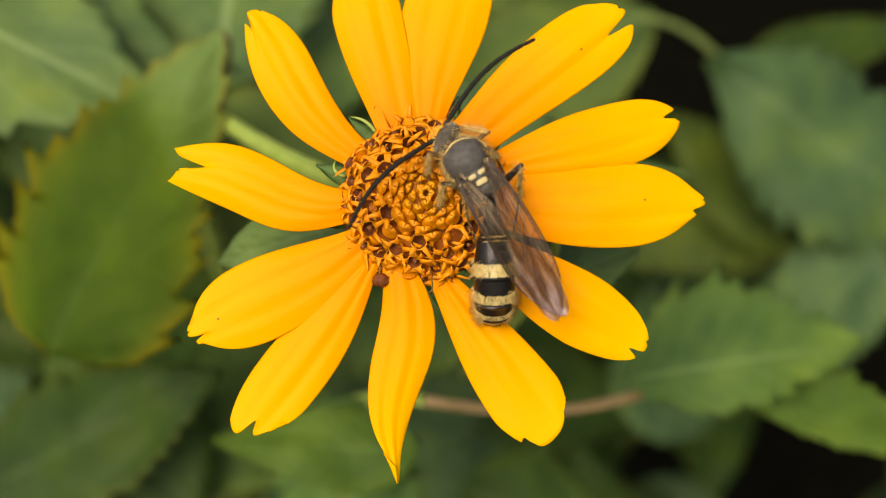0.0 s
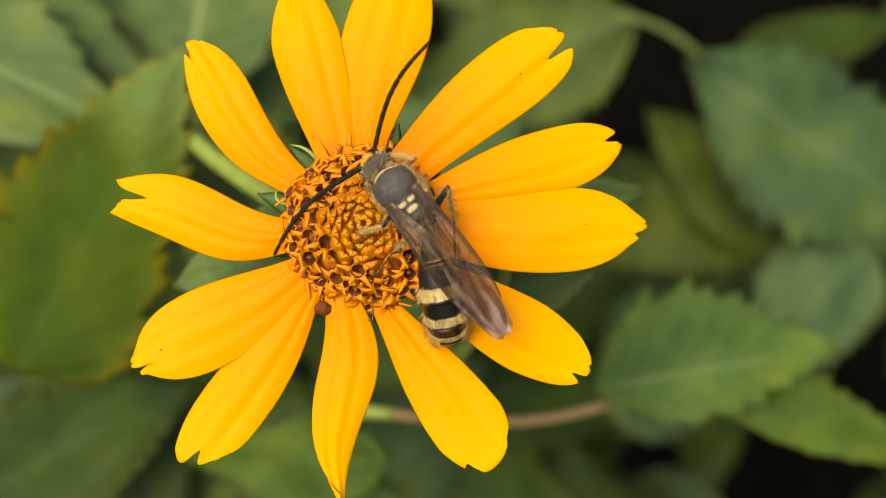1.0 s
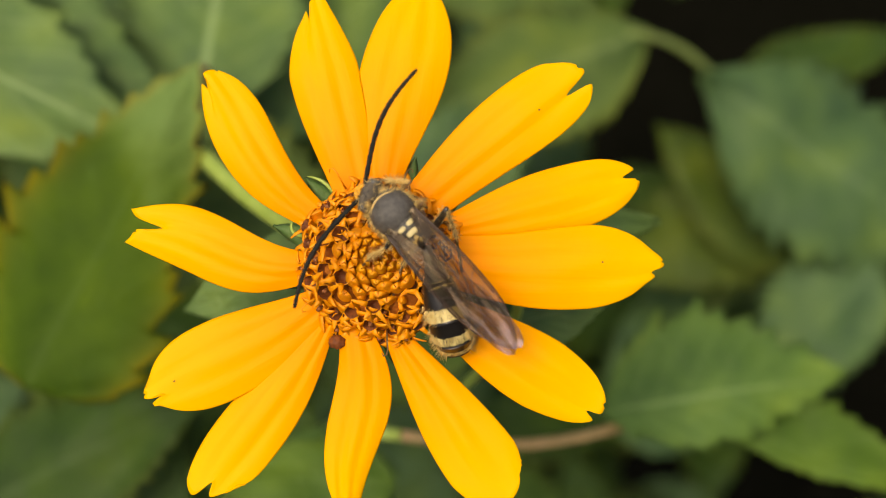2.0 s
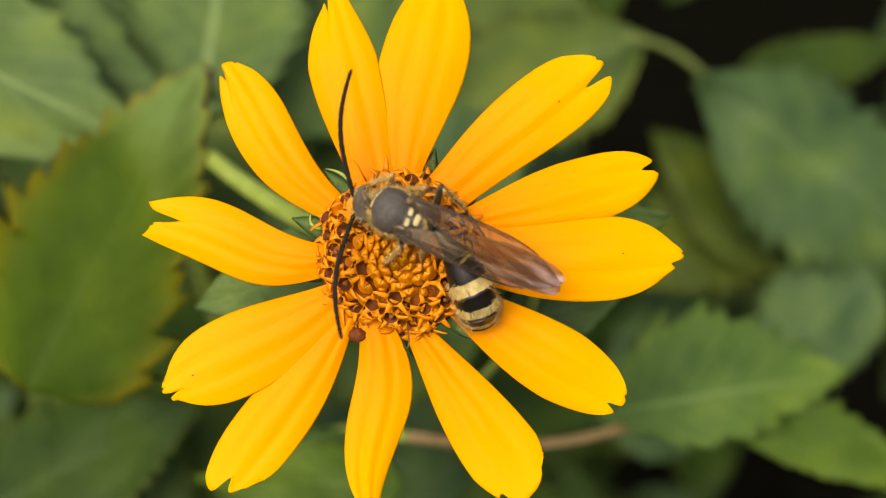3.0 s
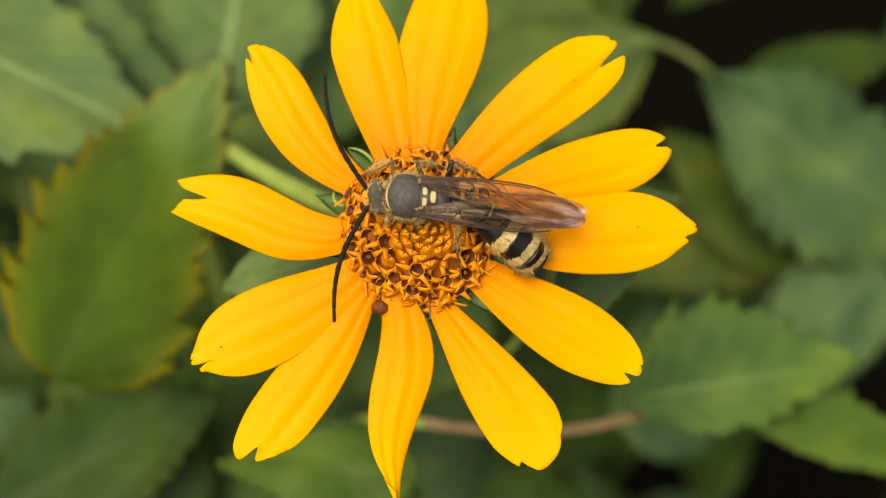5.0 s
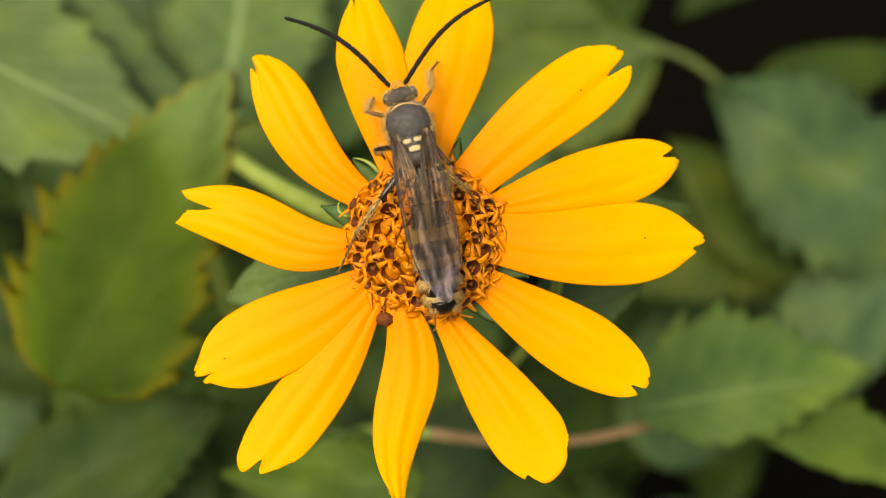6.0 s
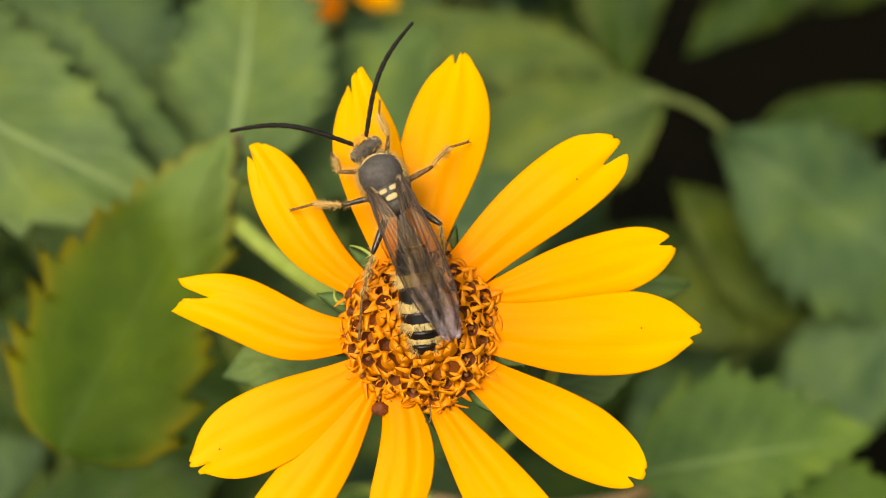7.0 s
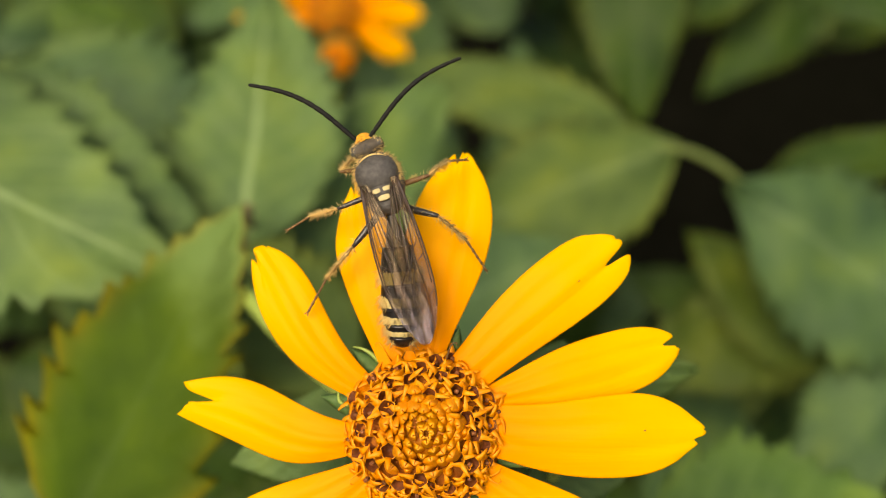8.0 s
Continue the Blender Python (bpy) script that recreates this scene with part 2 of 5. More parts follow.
def band_material(name, start, end):
    """Black chitin with a cream band between two places along the segment, in millimetres, with a ragged rim."""
    m, n, l, b = material(name)
    coord = n.new("ShaderNodeTexCoord")
    sep = n.new("ShaderNodeSeparateXYZ")
    l.new(coord.outputs["Object"], sep.inputs[0])
    rough = stretched(n, l, 2.4, 0.25, 2.4, 1.6, 4)
    y = maths(n, l, "ADD", maths(n, l, "MULTIPLY", sep.outputs[1], -1000.0), maths(n, l, "MULTIPLY", maths(n, l, "SUBTRACT", rough, 0.5), 0.32))
    inside = maths(n, l, "MULTIPLY", maths(n, l, "GREATER_THAN", y, start), maths(n, l, "LESS_THAN", y, end))
    tint = stretched(n, l, 1, 1, 1, 1.5)
    cream = ramp(n, (0.3, (0.40, 0.31, 0.11)), (0.7, (0.60, 0.49, 0.21)))
    l.new(tint, cream.inputs[0])
    c = mix(n, l, inside, (0.009, 0.008, 0.007), cream.outputs[0])
    l.new(c, b.inputs["Base Color"])
    b.inputs["Roughness"].default_value = 0.30
    b.inputs["Specular IOR Level"].default_value = 0.35
    bumped(n, l, b, stretched(n, l, 3, 0.4, 3, 2.0), 0.3, 0.0001)
    return m


# ---- building blocks ----
def part(name, bm, mats, parent=None, label="", kind="", smooth=True):
    """Links a bmesh, in millimetres, as one mesh object under a thing or a part."""
    me = bpy.data.meshes.new(name)
    for v in bm.verts:
        v.co *= MM
    bm.normal_update()
    for f in bm.faces:
        f.smooth = smooth
    bm.to_mesh(me)
    bm.free()
    for m in mats if isinstance(mats, (list, tuple)) else (mats,):
        me.materials.append(m)
    ob = new(name, me)
    ob.parent = parent
    return tagged(ob, label, kind=kind)


def thing(name, m, label, category, group=""):
    ob = new(name)
    ob.empty_display_size = 0.005
    ob.matrix_basis = m
    return tagged(ob, label, category, group)


def sheet(bm, rows, thick, uvs=None, mat=0):
    """A thin closed sheet from a grid of points: top, underside and rim."""
    layer = bm.loops.layers.uv.verify()
    nr, nc = len(rows), len(rows[0])
    normals = {}
    for i in range(nr):
        for j in range(nc):
            a = rows[min(i + 1, nr - 1)][j] - rows[max(i - 1, 0)][j]
            b = rows[i][min(j + 1, nc - 1)] - rows[i][max(j - 1, 0)]
            n = b.cross(a)
            normals[i, j] = n.normalized() if n.length > 1e-9 else Vector((0, 0, 1))
    top = [[bm.verts.new(rows[i][j]) for j in range(nc)] for i in range(nr)]
    low = [[bm.verts.new(rows[i][j] - normals[i, j] * thick) for j in range(nc)] for i in range(nr)]
    tag = {}
    for i in range(nr):
        for j in range(nc):
            u = uvs[i][j] if uvs else (i / (nr - 1), j / (nc - 1))
            tag[top[i][j]] = tag[low[i][j]] = u

    def face(*vs):
        f = bm.faces.new(vs)
        f.material_index = mat
        for loop in f.loops:
            loop[layer].uv = tag[loop.vert]

    for i in range(nr - 1):
        for j in range(nc - 1):
            face(top[i][j], top[i][j + 1], top[i + 1][j + 1], top[i + 1][j])
            face(low[i][j], low[i + 1][j], low[i + 1][j + 1], low[i][j + 1])
    for i in range(nr - 1):
        face(top[i][0], top[i + 1][0], low[i + 1][0], low[i][0])
        face(top[i][-1], low[i][-1], low[i + 1][-1], top[i + 1][-1])
    for j in range(nc - 1):
        face(top[0][j], low[0][j], low[0][j + 1], top[0][j + 1])
        face(top[-1][j], top[-1][j + 1], low[-1][j + 1], low[-1][j])


def tube(bm, points, radii, sides=8, mat=0):
    """A closed tube along points, with its own radius at each."""
    rings, prev = [], None
    for k, p in enumerate(points):
        d = (points[min(k + 1, len(points) - 1)] - points[max(k - 1, 0)]).normalized()
        if prev is None:
            prev = d.orthogonal().normalized()
        a = (prev - d * prev.dot(d)).normalized()
        prev, b = a, d.cross(a)
        rings.append([bm.verts.new(p + (a * math.cos(q) + b * math.sin(q)) * radii[k]) for q in (2 * math.pi * s / sides for s in range(sides))])
    for r0, r1 in zip(rings, rings[1:]):
        for s in range(sides):
            bm.faces.new((r0[s], r0[(s + 1) % sides], r1[(s + 1) % sides], r1[s])).material_index = mat
    bm.faces.new(rings[0][::-1]).material_index = mat
    bm.faces.new(rings[-1]).material_index = mat


def bezier(a, b, c, d, n):
    out = []
    for k in range(n + 1):
        t = k / n
        out.append(a * (1 - t) ** 3 + b * 3 * t * (1 - t) ** 2 + c * 3 * t * t * (1 - t) + d * t ** 3)
    return out


def ball(bm, centre, radii, u=20, v=14, rough=0.0, mat=0):
    """An ellipsoid, a little uneven."""
    r = bmesh.ops.create_uvsphere(bm, u_segments=u, v_segments=v, radius=1.0)
    for w in r["verts"]:
        k = 1 + rough * noise.noise(w.co * 2.3 + Vector(centre))
        w.co = Vector((w.co.x * radii[0] * k, w.co.y * radii[1] * k, w.co.z * radii[2] * k)) + Vector(centre)
    if mat:
        for f in {f for w in r["verts"] for f in w.link_faces}:
            f.material_index = mat


def hairs(bm, roots, rng, length, thick=0.022, lean=Vector((0, -0.6, 0)), spread=0.35, mat=0):
    """Fine tapered bristles, each a slim three-sided cone; roots are (place, outward direction)."""
    for p, n in roots:
        d = (n + lean + Vector((rng.gauss(0, spread), rng.gauss(0, spread), rng.gauss(0, spread)))).normalized()
        a = d.orthogonal().normalized()
        b = d.cross(a)
        tip = bm.verts.new(p + d * length * rng.uniform(0.6, 1.15))
        base = [bm.verts.new(p - d * 0.05 + (a * math.cos(q) + b * math.sin(q)) * thick) for q in (0, 2.09, 4.19)]
        for s in range(3):
            bm.faces.new((base[s], base[(s + 1) % 3], tip)).material_index = mat


def on_ball(rng, centre, radii, count, keep=lambda n: True):
    out = []
    while len(out) < count:
        n = Vector((rng.gauss(0, 1), rng.gauss(0, 1), rng.gauss(0, 1))).normalized()
        if keep(n):
            out.append((Vector(centre) + Vector((n.x * radii[0], n.y * radii[1], n.z * radii[2])), Vector((n.x / radii[0], n.y / radii[1], n.z / radii[2])).normalized()))
    return out


def facing(origin, forward, out):
    """A pose at origin, in the flower's space, whose y runs along forward and whose z leans to out."""
    y = Vector(forward).normalized()
    x = y.cross(Vector(out)).normalized()
    z = x.cross(y)
    m = Matrix((x, y, z)).transposed().to_4x4()
    m.translation = Vector(origin) * MM
    return m


# ---- ground ----
def ground():
    bm = bmesh.new()
    size = 60
    steps = [math.copysign((abs(k) / size) ** 3, k) * 300000 for k in range(-size, size + 1)]
    grid = [[bm.verts.new((x, y, 14 * noise.noise(Vector((x / 130, y / 130, 3))) + 5 * noise.noise(Vector((x / 40, y / 40, 9))))) for y in steps] for x in steps]
    for i in range(2 * size):
        for j in range(2 * size):
            bm.faces.new((grid[i][j], grid[i + 1][j], grid[i + 1][j + 1], grid[i][j + 1]))
    tagged(part("ground", bm, SOIL, None, "bare soil under the shrub, near black to stand for deep shade", "structure"), category="ground")


ground()


# ---- the flower ----
def petal(flower, centre, base_angle, base_r, tip_angle, tip_r, width, bow=0.0, rise=0.0, lift=0.0, teeth=(0.3, 0.55, 0.10), point=0.45, cup=0.7, grooves=0.13, twist=0.0, sway=0.0, base=0.46, peak=0.62, blunt=2.6, end_round=0.085, slant=0.0, speck=None):
    """One ray petal. bow and sway bend its axis; base, peak and blunt shape its width; teeth: the place of the notch across the tip,
    its depth in mm, its width; point: how far the tip tapers; end_round and slant: how the tip is rounded and cut."""
    a0, a1 = radians(base_angle), radians(tip_angle)
    p0 = Vector((base_r * math.cos(a0), base_r * math.sin(a0), 0)) + centre
    p1 = Vector((tip_r * math.cos(a1), tip_r * math.sin(a1), 0)) + centre
    axis = p1 - p0
    length = axis.length
    ob_m = facing(p0 + Vector((0, 0, lift)), axis, (0, 0, 1))
    rng = random.Random(int(base_angle * 7 + 1000))
    nr, nc = 50, 37
    rows, uvs = [], []
    for i in range(nr):
        s = i / (nr - 1)
        row, ur = [], []
        body = base + (1 - base) * math.sin(min(1.0, s / peak) * math.pi / 2) ** 1.3
        tail = 1.0 if s < peak else max(0.0, 1 - ((s - peak) / (1 - peak)) ** blunt * (1 - point))
        w = width / 2 * body * tail
        for j in range(nc):
            u = 2 * j / (nc - 1) - 1
            end = 1 + slant * u - end_round * abs(u) ** 2.4 - teeth[1] / length * math.exp(-((u - teeth[0]) / teeth[2]) ** 2) - 0.22 / length * math.exp(-((u + teeth[0] * 0.9) / 0.07) ** 2)
            y = length * s * (1 - (1 - end) * s ** 6)
            x = u * w + bow * math.sin(math.pi * s) - sway * math.sin(2 * math.pi * s)
            z = rise * s ** 1.5 + cup * (1 - u * u) * (0.35 + 0.65 * math.sin(math.pi * min(1, s * 1.05)) ** 0.7) * 0.8
            z += -grooves * (math.exp(-((u - 0.33) / 0.18) ** 2) + math.exp(-((u + 0.33) / 0.18) ** 2)) * math.sin(math.pi * min(1, s * 0.97 + 0.06)) ** 0.5
            z += 0.16 * noise.noise(Vector((u * 1.5, s * 4, base_angle))) + twist * u * s * s
            row.append(Vector((x, y, z)))
            ur.append((s, j / (nc - 1)))
        rows.append(row)
        uvs.append(ur)
    bm = bmesh.new()
    sheet(bm, rows, 0.14, uvs)
    ob = part("petal", bm, PETAL, flower)
    ob.matrix_basis = ob_m
    if speck:
        bm = bmesh.new()
        spot = rows[int(speck[0] * (nr - 1))][int((speck[1] + 1) / 2 * (nc - 1))]
        ball(bm, spot + Vector((0, 0, 0.06)), (0.07, 0.10, 0.05), 8, 6, 0.3)
        part("speck", bm, FOOT, ob, "tiny dark brown speck")
    return ob


def floret_mesh(seed, size):
    """An open disc floret: a deep tube that flares into five pointed lobes round a dark throat, with brown anthers in it."""
    rng = random.Random(seed)
    bm = bmesh.new()
    sides = 10
    rings = []
    for z, r in ((-2.0, 0.30), (-1.0, 0.42), (-0.35, 0.56), (0.0, 0.64), (-0.06, 0.57), (-0.55, 0.48), (-1.25, 0.26)):
        rings.append([bm.verts.new((size * r * math.cos(2 * math.pi * t / sides), size * r * math.sin(2 * math.pi * t / sides), z)) for t in range(sides)])
    for k, (r0, r1) in enumerate(zip(rings, rings[1:])):
        for t in range(sides):
            bm.faces.new((r0[t], r0[(t + 1) % sides], r1[(t + 1) % sides], r1[t])).material_index = 1 if k >= 4 else 0
    bm.faces.new(rings[-1]).material_index = 1
    for k in range(5):
        a = 2 * math.pi * (k + 0.5) / 5 + rng.gauss(0, 0.08)
        d, t = Vector((math.cos(a), math.sin(a), 0)), Vector((-math.sin(a), math.cos(a), 0))
        reach, up, curl = rng.uniform(0.75, 1.50), rng.uniform(0.0, 0.50), rng.uniform(-0.60, 0.30)
        pts = []
        for f in (0.0, 0.3, 0.6, 0.85, 1.0):
            c = d * (size * 0.50 + reach * f) + Vector((0, 0, -0.08 + up * math.sin(1.8 * f) + curl * f * f))
            wd = size * 0.19 * (1 - f) ** 0.6 + 0.03
            pts.append([c - t * wd, c + Vector((0, 0, 0.03 * (1 - f))), c + t * wd])
        sheet(bm, pts, 0.10)
    if seed % 3 != 1:
        lean = Vector((rng.uniform(-0.15, 0.15), rng.uniform(-0.15, 0.15), 0))
        tube(bm, [Vector((0, 0, -1.2)), lean * 0.5 + Vector((0, 0, -0.4)), lean + Vector((0, 0, 0.02))], [0.17, 0.22, 0.16], 7, 2)
        if seed % 3 == 2:
            for q in (1, -1):
                tube(bm, [lean, lean + Vector((0.14 * q, 0.04, 0.30)), lean + Vector((0.34 * q, 0.10, 0.26))], [0.07, 0.06, 0.025], 5)
    return bm


def scale_mesh(seed, width, height, hollow):
    """A pointed hollow scale that stands round the heart of the disc, open towards the middle."""
    rng = random.Random(seed)
    bm = bmesh.new()
    pts = []
    for i in range(9):
        f = i / 8
        w = width * 0.5 * (0.85 + 0.5 * f) * (1 - f ** 2.2) ** 0.8 + 0.015
        row = []
        for j in range(9):
            u = j / 4 - 1
            row.append(Vector((u * w, hollow * (1 - u * u) - 0.10 * math.sin(3 * f), -0.7 + height * f * (1 - 0.06 * u * u) + 0.03 * rng.uniform(-1, 1))))
        pts.append(row)
    sheet(bm, pts, 0.09)
    return bm


def bud_mesh(seed, size):
    """A floret still shut: a plump bud drawn together to a point, with five shallow seams."""
    bm = bmesh.new()
    rings = []
    for z, r in ((-1.3, 0.30), (-0.7, 0.50), (-0.2, 0.60), (0.2, 0.52), (0.5, 0.30), (0.68, 0.12)):
        rings.append([bm.verts.new((size * r * k * math.cos(q), size * r * k * math.sin(q), size * z)) for q in (2 * math.pi * t / 20 for t in range(20)) for k in (1 - 0.10 * max(0.0, math.cos(5 * q + seed)) ** 6 if z > -0.5 else 1.0,)])
    for r0, r1 in zip(rings, rings[1:]):
        for t in range(20):
            bm.faces.new((r0[t], r0[(t + 1) % 20], r1[(t + 1) % 20], r1[t]))
    tip = bm.verts.new((0.05, 0.02, size * 0.74))
    for t in range(20):
        bm.faces.new((rings[-1][t], rings[-1][(t + 1) % 20], tip))
    bm.faces.new(rings[0][::-1])
    return bm


def dome(r, radius, height):
    return height * (1 - (r / radius) ** 2.2)


def flower_head(name, m, label, petals, count, disc_radius, disc_height, stem_points, stem_radius, shift=Vector((0, 0, 0)), heart=Vector((0, 0, 0))):
    flower = thing(name, m, label, "flower", "yellow daisies of the shrub")
    for args, kw in petals:
        petal(flower, *args, **kw)
    centre = petals[0][0][0] + shift
    # the brown cushion that the florets stand on
    bm = bmesh.new()
    rings = []
    for i in range(13):
        r = disc_radius * i / 12
        rings.append([bm.verts.new(centre + Vector((r * math.cos(q), r * math.sin(q), dome(r, disc_radius, disc_height) - 1.0))) for q in (2 * math.pi * s / 36 for s in range(36))] if i else [bm.verts.new(centre + Vector((0, 0, disc_height - 0.9)))])
    for s in range(36):
        bm.faces.new((rings[0][0], rings[1][s], rings[1][(s + 1) % 36]))
    for r0, r1 in zip(rings[1:], rings[2:]):
        for s in range(36):
            bm.faces.new((r0[s], r1[s], r1[(s + 1) % 36], r0[(s + 1) % 36]))
    low = [bm.verts.new(centre + Vector((disc_radius * 0.7 * math.cos(q), disc_radius * 0.7 * math.sin(q), -3.0))) for q in (2 * math.pi * s / 36 for s in range(36))]
    for s in range(36):
        bm.faces.new((rings[-1][s], low[s], low[(s + 1) % 36], rings[-1][(s + 1) % 36]))
    bm.faces.new(low[::-1])
    part("disc", bm, DISC, flower, "brown domed flower disc")
    # the golden heart: shut florets pressed into one knob
    bm = bmesh.new()
    ball(bm, centre + heart + Vector((0, 0, disc_height - 1.15)), (disc_radius * 0.34, disc_radius * 0.34, 0.60), 28, 14, 0.05)
    part("heart", bm, BUD, flower, "golden knob of shut florets")
    # a rosette of hollow pointed scales in the middle, plump shut buds about it, open stars to the rim
    stars = [part("floret", floret_mesh(k, 1.02 + 0.10 * (k % 4)), (FLORET, THROAT, ANTHER), flower) for k in range(12)]
    hearts = [part("scale", scale_mesh(60 + k, 1.0, 1.2, 0.34), BUD_PALE, flower) for k in range(2)]
    scales = [part("scale", scale_mesh(50 + k, 1.35 + 0.12 * k, 1.35 + 0.12 * k, 0.42), BUD, flower) for k in range(3)]
    shut = [part("bud", bud_mesh(k, 0.74 + 0.08 * k), BUD, flower) for k in range(3)]
    fresh = set(stars + hearts + scales + shut)
    rng = random.Random(4)
    turn = 2.399963
    spots = [(hearts, disc_radius * 0.066 * math.sqrt(k + 0.6), k * turn) for k in range(16)]
    spots += [(hearts, 0.34, 1.3 * k) for k in range(5)]
    spots += [(scales, disc_radius * 0.066 * math.sqrt(k + 0.6), k * turn) for k in range(16, count * 48 // 100)]
    for k in range(count * 20 // 100):
        spots.append((shut if k % 3 == 0 else stars if k % 3 == 1 else scales, disc_radius * (0.48 + 0.07 * (k % 2)) + rng.gauss(0, 0.08), 2 * math.pi * (k + 0.3 * rng.random()) / (count * 20 // 100)))
    for k in range(count * 52 // 100):
        q = (k + 0.5) / (count * 0.52)
        spots.append((stars, math.sqrt((disc_radius * 0.62) ** 2 * (1 - q) + (disc_radius * 1.03) ** 2 * q), k * turn))
    for k, (pool, r, a) in enumerate(spots):
        first = pool[k % len(pool)]
        ob = first if first in fresh else new(first.name.split(".")[0], first.data)
        fresh.discard(first)
        ob.parent = flower
        near = r / disc_radius
        if pool is hearts or pool is scales:
            lean, rise = -12 - 20 * near + rng.gauss(0, 6), 0.45 - 0.80 * near + rng.gauss(0, 0.06)
        elif pool is shut:
            lean, rise = 14 + rng.gauss(0, 8), -0.35 + rng.gauss(0, 0.12)
        else:
            lean, rise = near ** 2.6 * 58 + rng.gauss(0, 10), rng.uniform(-0.25, 0.70)
        out = Vector((math.cos(a) * math.sin(radians(lean)), math.sin(a) * math.sin(radians(lean)), math.cos(radians(lean))))
        p = centre + heart * max(0.0, 1 - near) + Vector((r * math.cos(a), r * math.sin(a), dome(r, disc_radius, disc_height) + rise))
        y = Vector((rng.gauss(0, 1), rng.gauss(0, 1), rng.gauss(0, 1))) if pool in (stars, shut) else Vector((math.cos(a), math.sin(a), 0))
        y = (y - out * y.dot(out)).normalized()
        q = Matrix((y.cross(out), y, out)).transposed().to_4x4()
        q.translation = p * MM
        ob.matrix_basis = q
    # green bracts under the petals
    for k in range(12):
        a = radians(30 * k + 11)
        bm = bmesh.new()
        rows = []
        for i in range(10):
            s = i / 9
            w = 1.5 * (1 - s ** 2.2) * (0.7 + 0.6 * s) + 0.03
            rows.append([Vector((u * w, 7.2 * s, -0.9 * u * u * 0.4 - 1.3 * (1 - s))) for u in (-1, -0.5, 0, 0.5, 1)])
        sheet(bm, rows, 0.18)
        ob = part("bract", bm, BRACT, flower)
        ob.matrix_basis = facing(centre + Vector((2.6 * math.cos(a), 2.6 * math.sin(a), -1.5)), (math.cos(a), math.sin(a), 0.10), (0, 0, 1))
    bm = bmesh.new()
    tube(bm, stem_points, [stem_radius * (1.25 - 0.35 * min(1, k / 6)) for k in range(len(stem_points))], 12)
    part("stem", bm, STEM, flower, "pale green hairy flower stalk")
    return flower


C = CENTRE
PETALS = [
    ((C, 191.3, 5.6, 173.8, 21.41, 5.70), dict(bow=-0.54, sway=0.56, rise=-0.3, lift=-0.1, base=0.47, peak=0.57, blunt=2.4, point=0.51, end_round=-0.040, slant=0.001, teeth=(0.25, 2.54, 0.22))),
    ((C, 150.5, 5.6, 133.6, 21.98, 5.39), dict(bow=-1.22, sway=0.27, rise=-0.4, lift=-0.3, base=0.47, peak=0.64, blunt=1.9, point=0.44, end_round=0.054, slant=-0.014, teeth=(-0.63, 1.86, 0.15))),
    ((C, 110.8, 5.6, 105.8, 23.26, 6.12), dict(bow=-0.36, sway=-0.02, rise=-1.8, lift=0, base=0.62, peak=0.63, blunt=1.4, point=0.33, end_round=0.020, slant=0.055, teeth=(-0.42, 1.70, 0.12))),
    ((C, 87.1, 5.6, 82.1, 24.89, 7.59), dict(bow=-0.14, sway=0.23, rise=-2.3, lift=-0.10, base=0.34, peak=0.55, blunt=2.2, point=0.36, end_round=0.057, slant=0.012, teeth=(-0.21, 1.14, 0.15))),
    ((C, 51.0, 5.6, 42.4, 23.88, 6.44), dict(bow=-0.39, sway=0.08, rise=-0.4, lift=-0.1, base=0.62, peak=0.67, blunt=2.2, point=0.73, end_round=0.086, slant=0.016, teeth=(0.28, 2.64, 0.14), speck=(0.72, 0.13))),
    ((C, 22.3, 5.6, 17.3, 23.61, 5.79), dict(bow=0.13, sway=0.05, rise=-1.0, lift=-0.4, base=0.37, peak=0.60, blunt=2.7, point=0.51, end_round=0.049, slant=0.002, teeth=(-0.18, 1.36, 0.20))),
    ((C, -3.8, 5.6, -2.0, 24.59, 7.31), dict(bow=0.45, sway=-0.22, rise=-0.5, lift=0.05, base=0.62, peak=0.64, blunt=2.0, point=0.36, end_round=0.062, slant=-0.010, teeth=(0.36, 0.85, 0.23), speck=(0.72, -0.09))),
    ((C, -43.0, 5.6, -34.8, 23.5, 6.45), dict(bow=0.17, sway=-0.05, rise=0.0, lift=-0.1, base=0.44, peak=0.65, blunt=1.5, point=0.63, end_round=0.083, slant=0.005, teeth=(0.33, 1.20, 0.12))),
    ((C, -86.3, 5.6, -61.5, 23.78, 6.62), dict(bow=0.21, sway=0.02, rise=1.0, lift=-0.25, base=0.22, peak=0.81, blunt=1.3, point=0.78, end_round=0.085, slant=0.030, teeth=(0.82, 0.97, 0.16))),
    ((C, -118.8, 5.6, -94.6, 24.9, 5.25), dict(bow=-0.40, sway=0.85, rise=0.3, lift=-0.1, base=0.46, peak=0.46, blunt=1.5, point=0.07, end_round=0.10, slant=0.030, teeth=(0.00, 0.10, 0.20), twist=0.5)),
    ((C, -131.2, 5.6, -125.9, 25.65, 5.80), dict(bow=-0.35, sway=0.13, rise=0.95, lift=-0.04, base=0.20, peak=0.67, blunt=2.6, point=0.67, end_round=0.081, slant=0.057, teeth=(0.05, 1.54, 0.19))),
    ((C, -140.3, 5.6, -148.2, 23.37, 7.11), dict(bow=-0.37, sway=0.14, rise=1.0, lift=0.1, base=0.34, peak=0.61, blunt=2.5, point=0.31, end_round=0.048, slant=0.001, teeth=(-0.33, 1.54, 0.17), speck=(0.84, 0.08))),
]
STALK = bezier(Vector((-3.1, 0.5, -2.5)), Vector((-8.0, 0.2, -3.5)), Vector((-18, 4.4, -20)), Vector((-37.0, 18.4, -60)), 18)
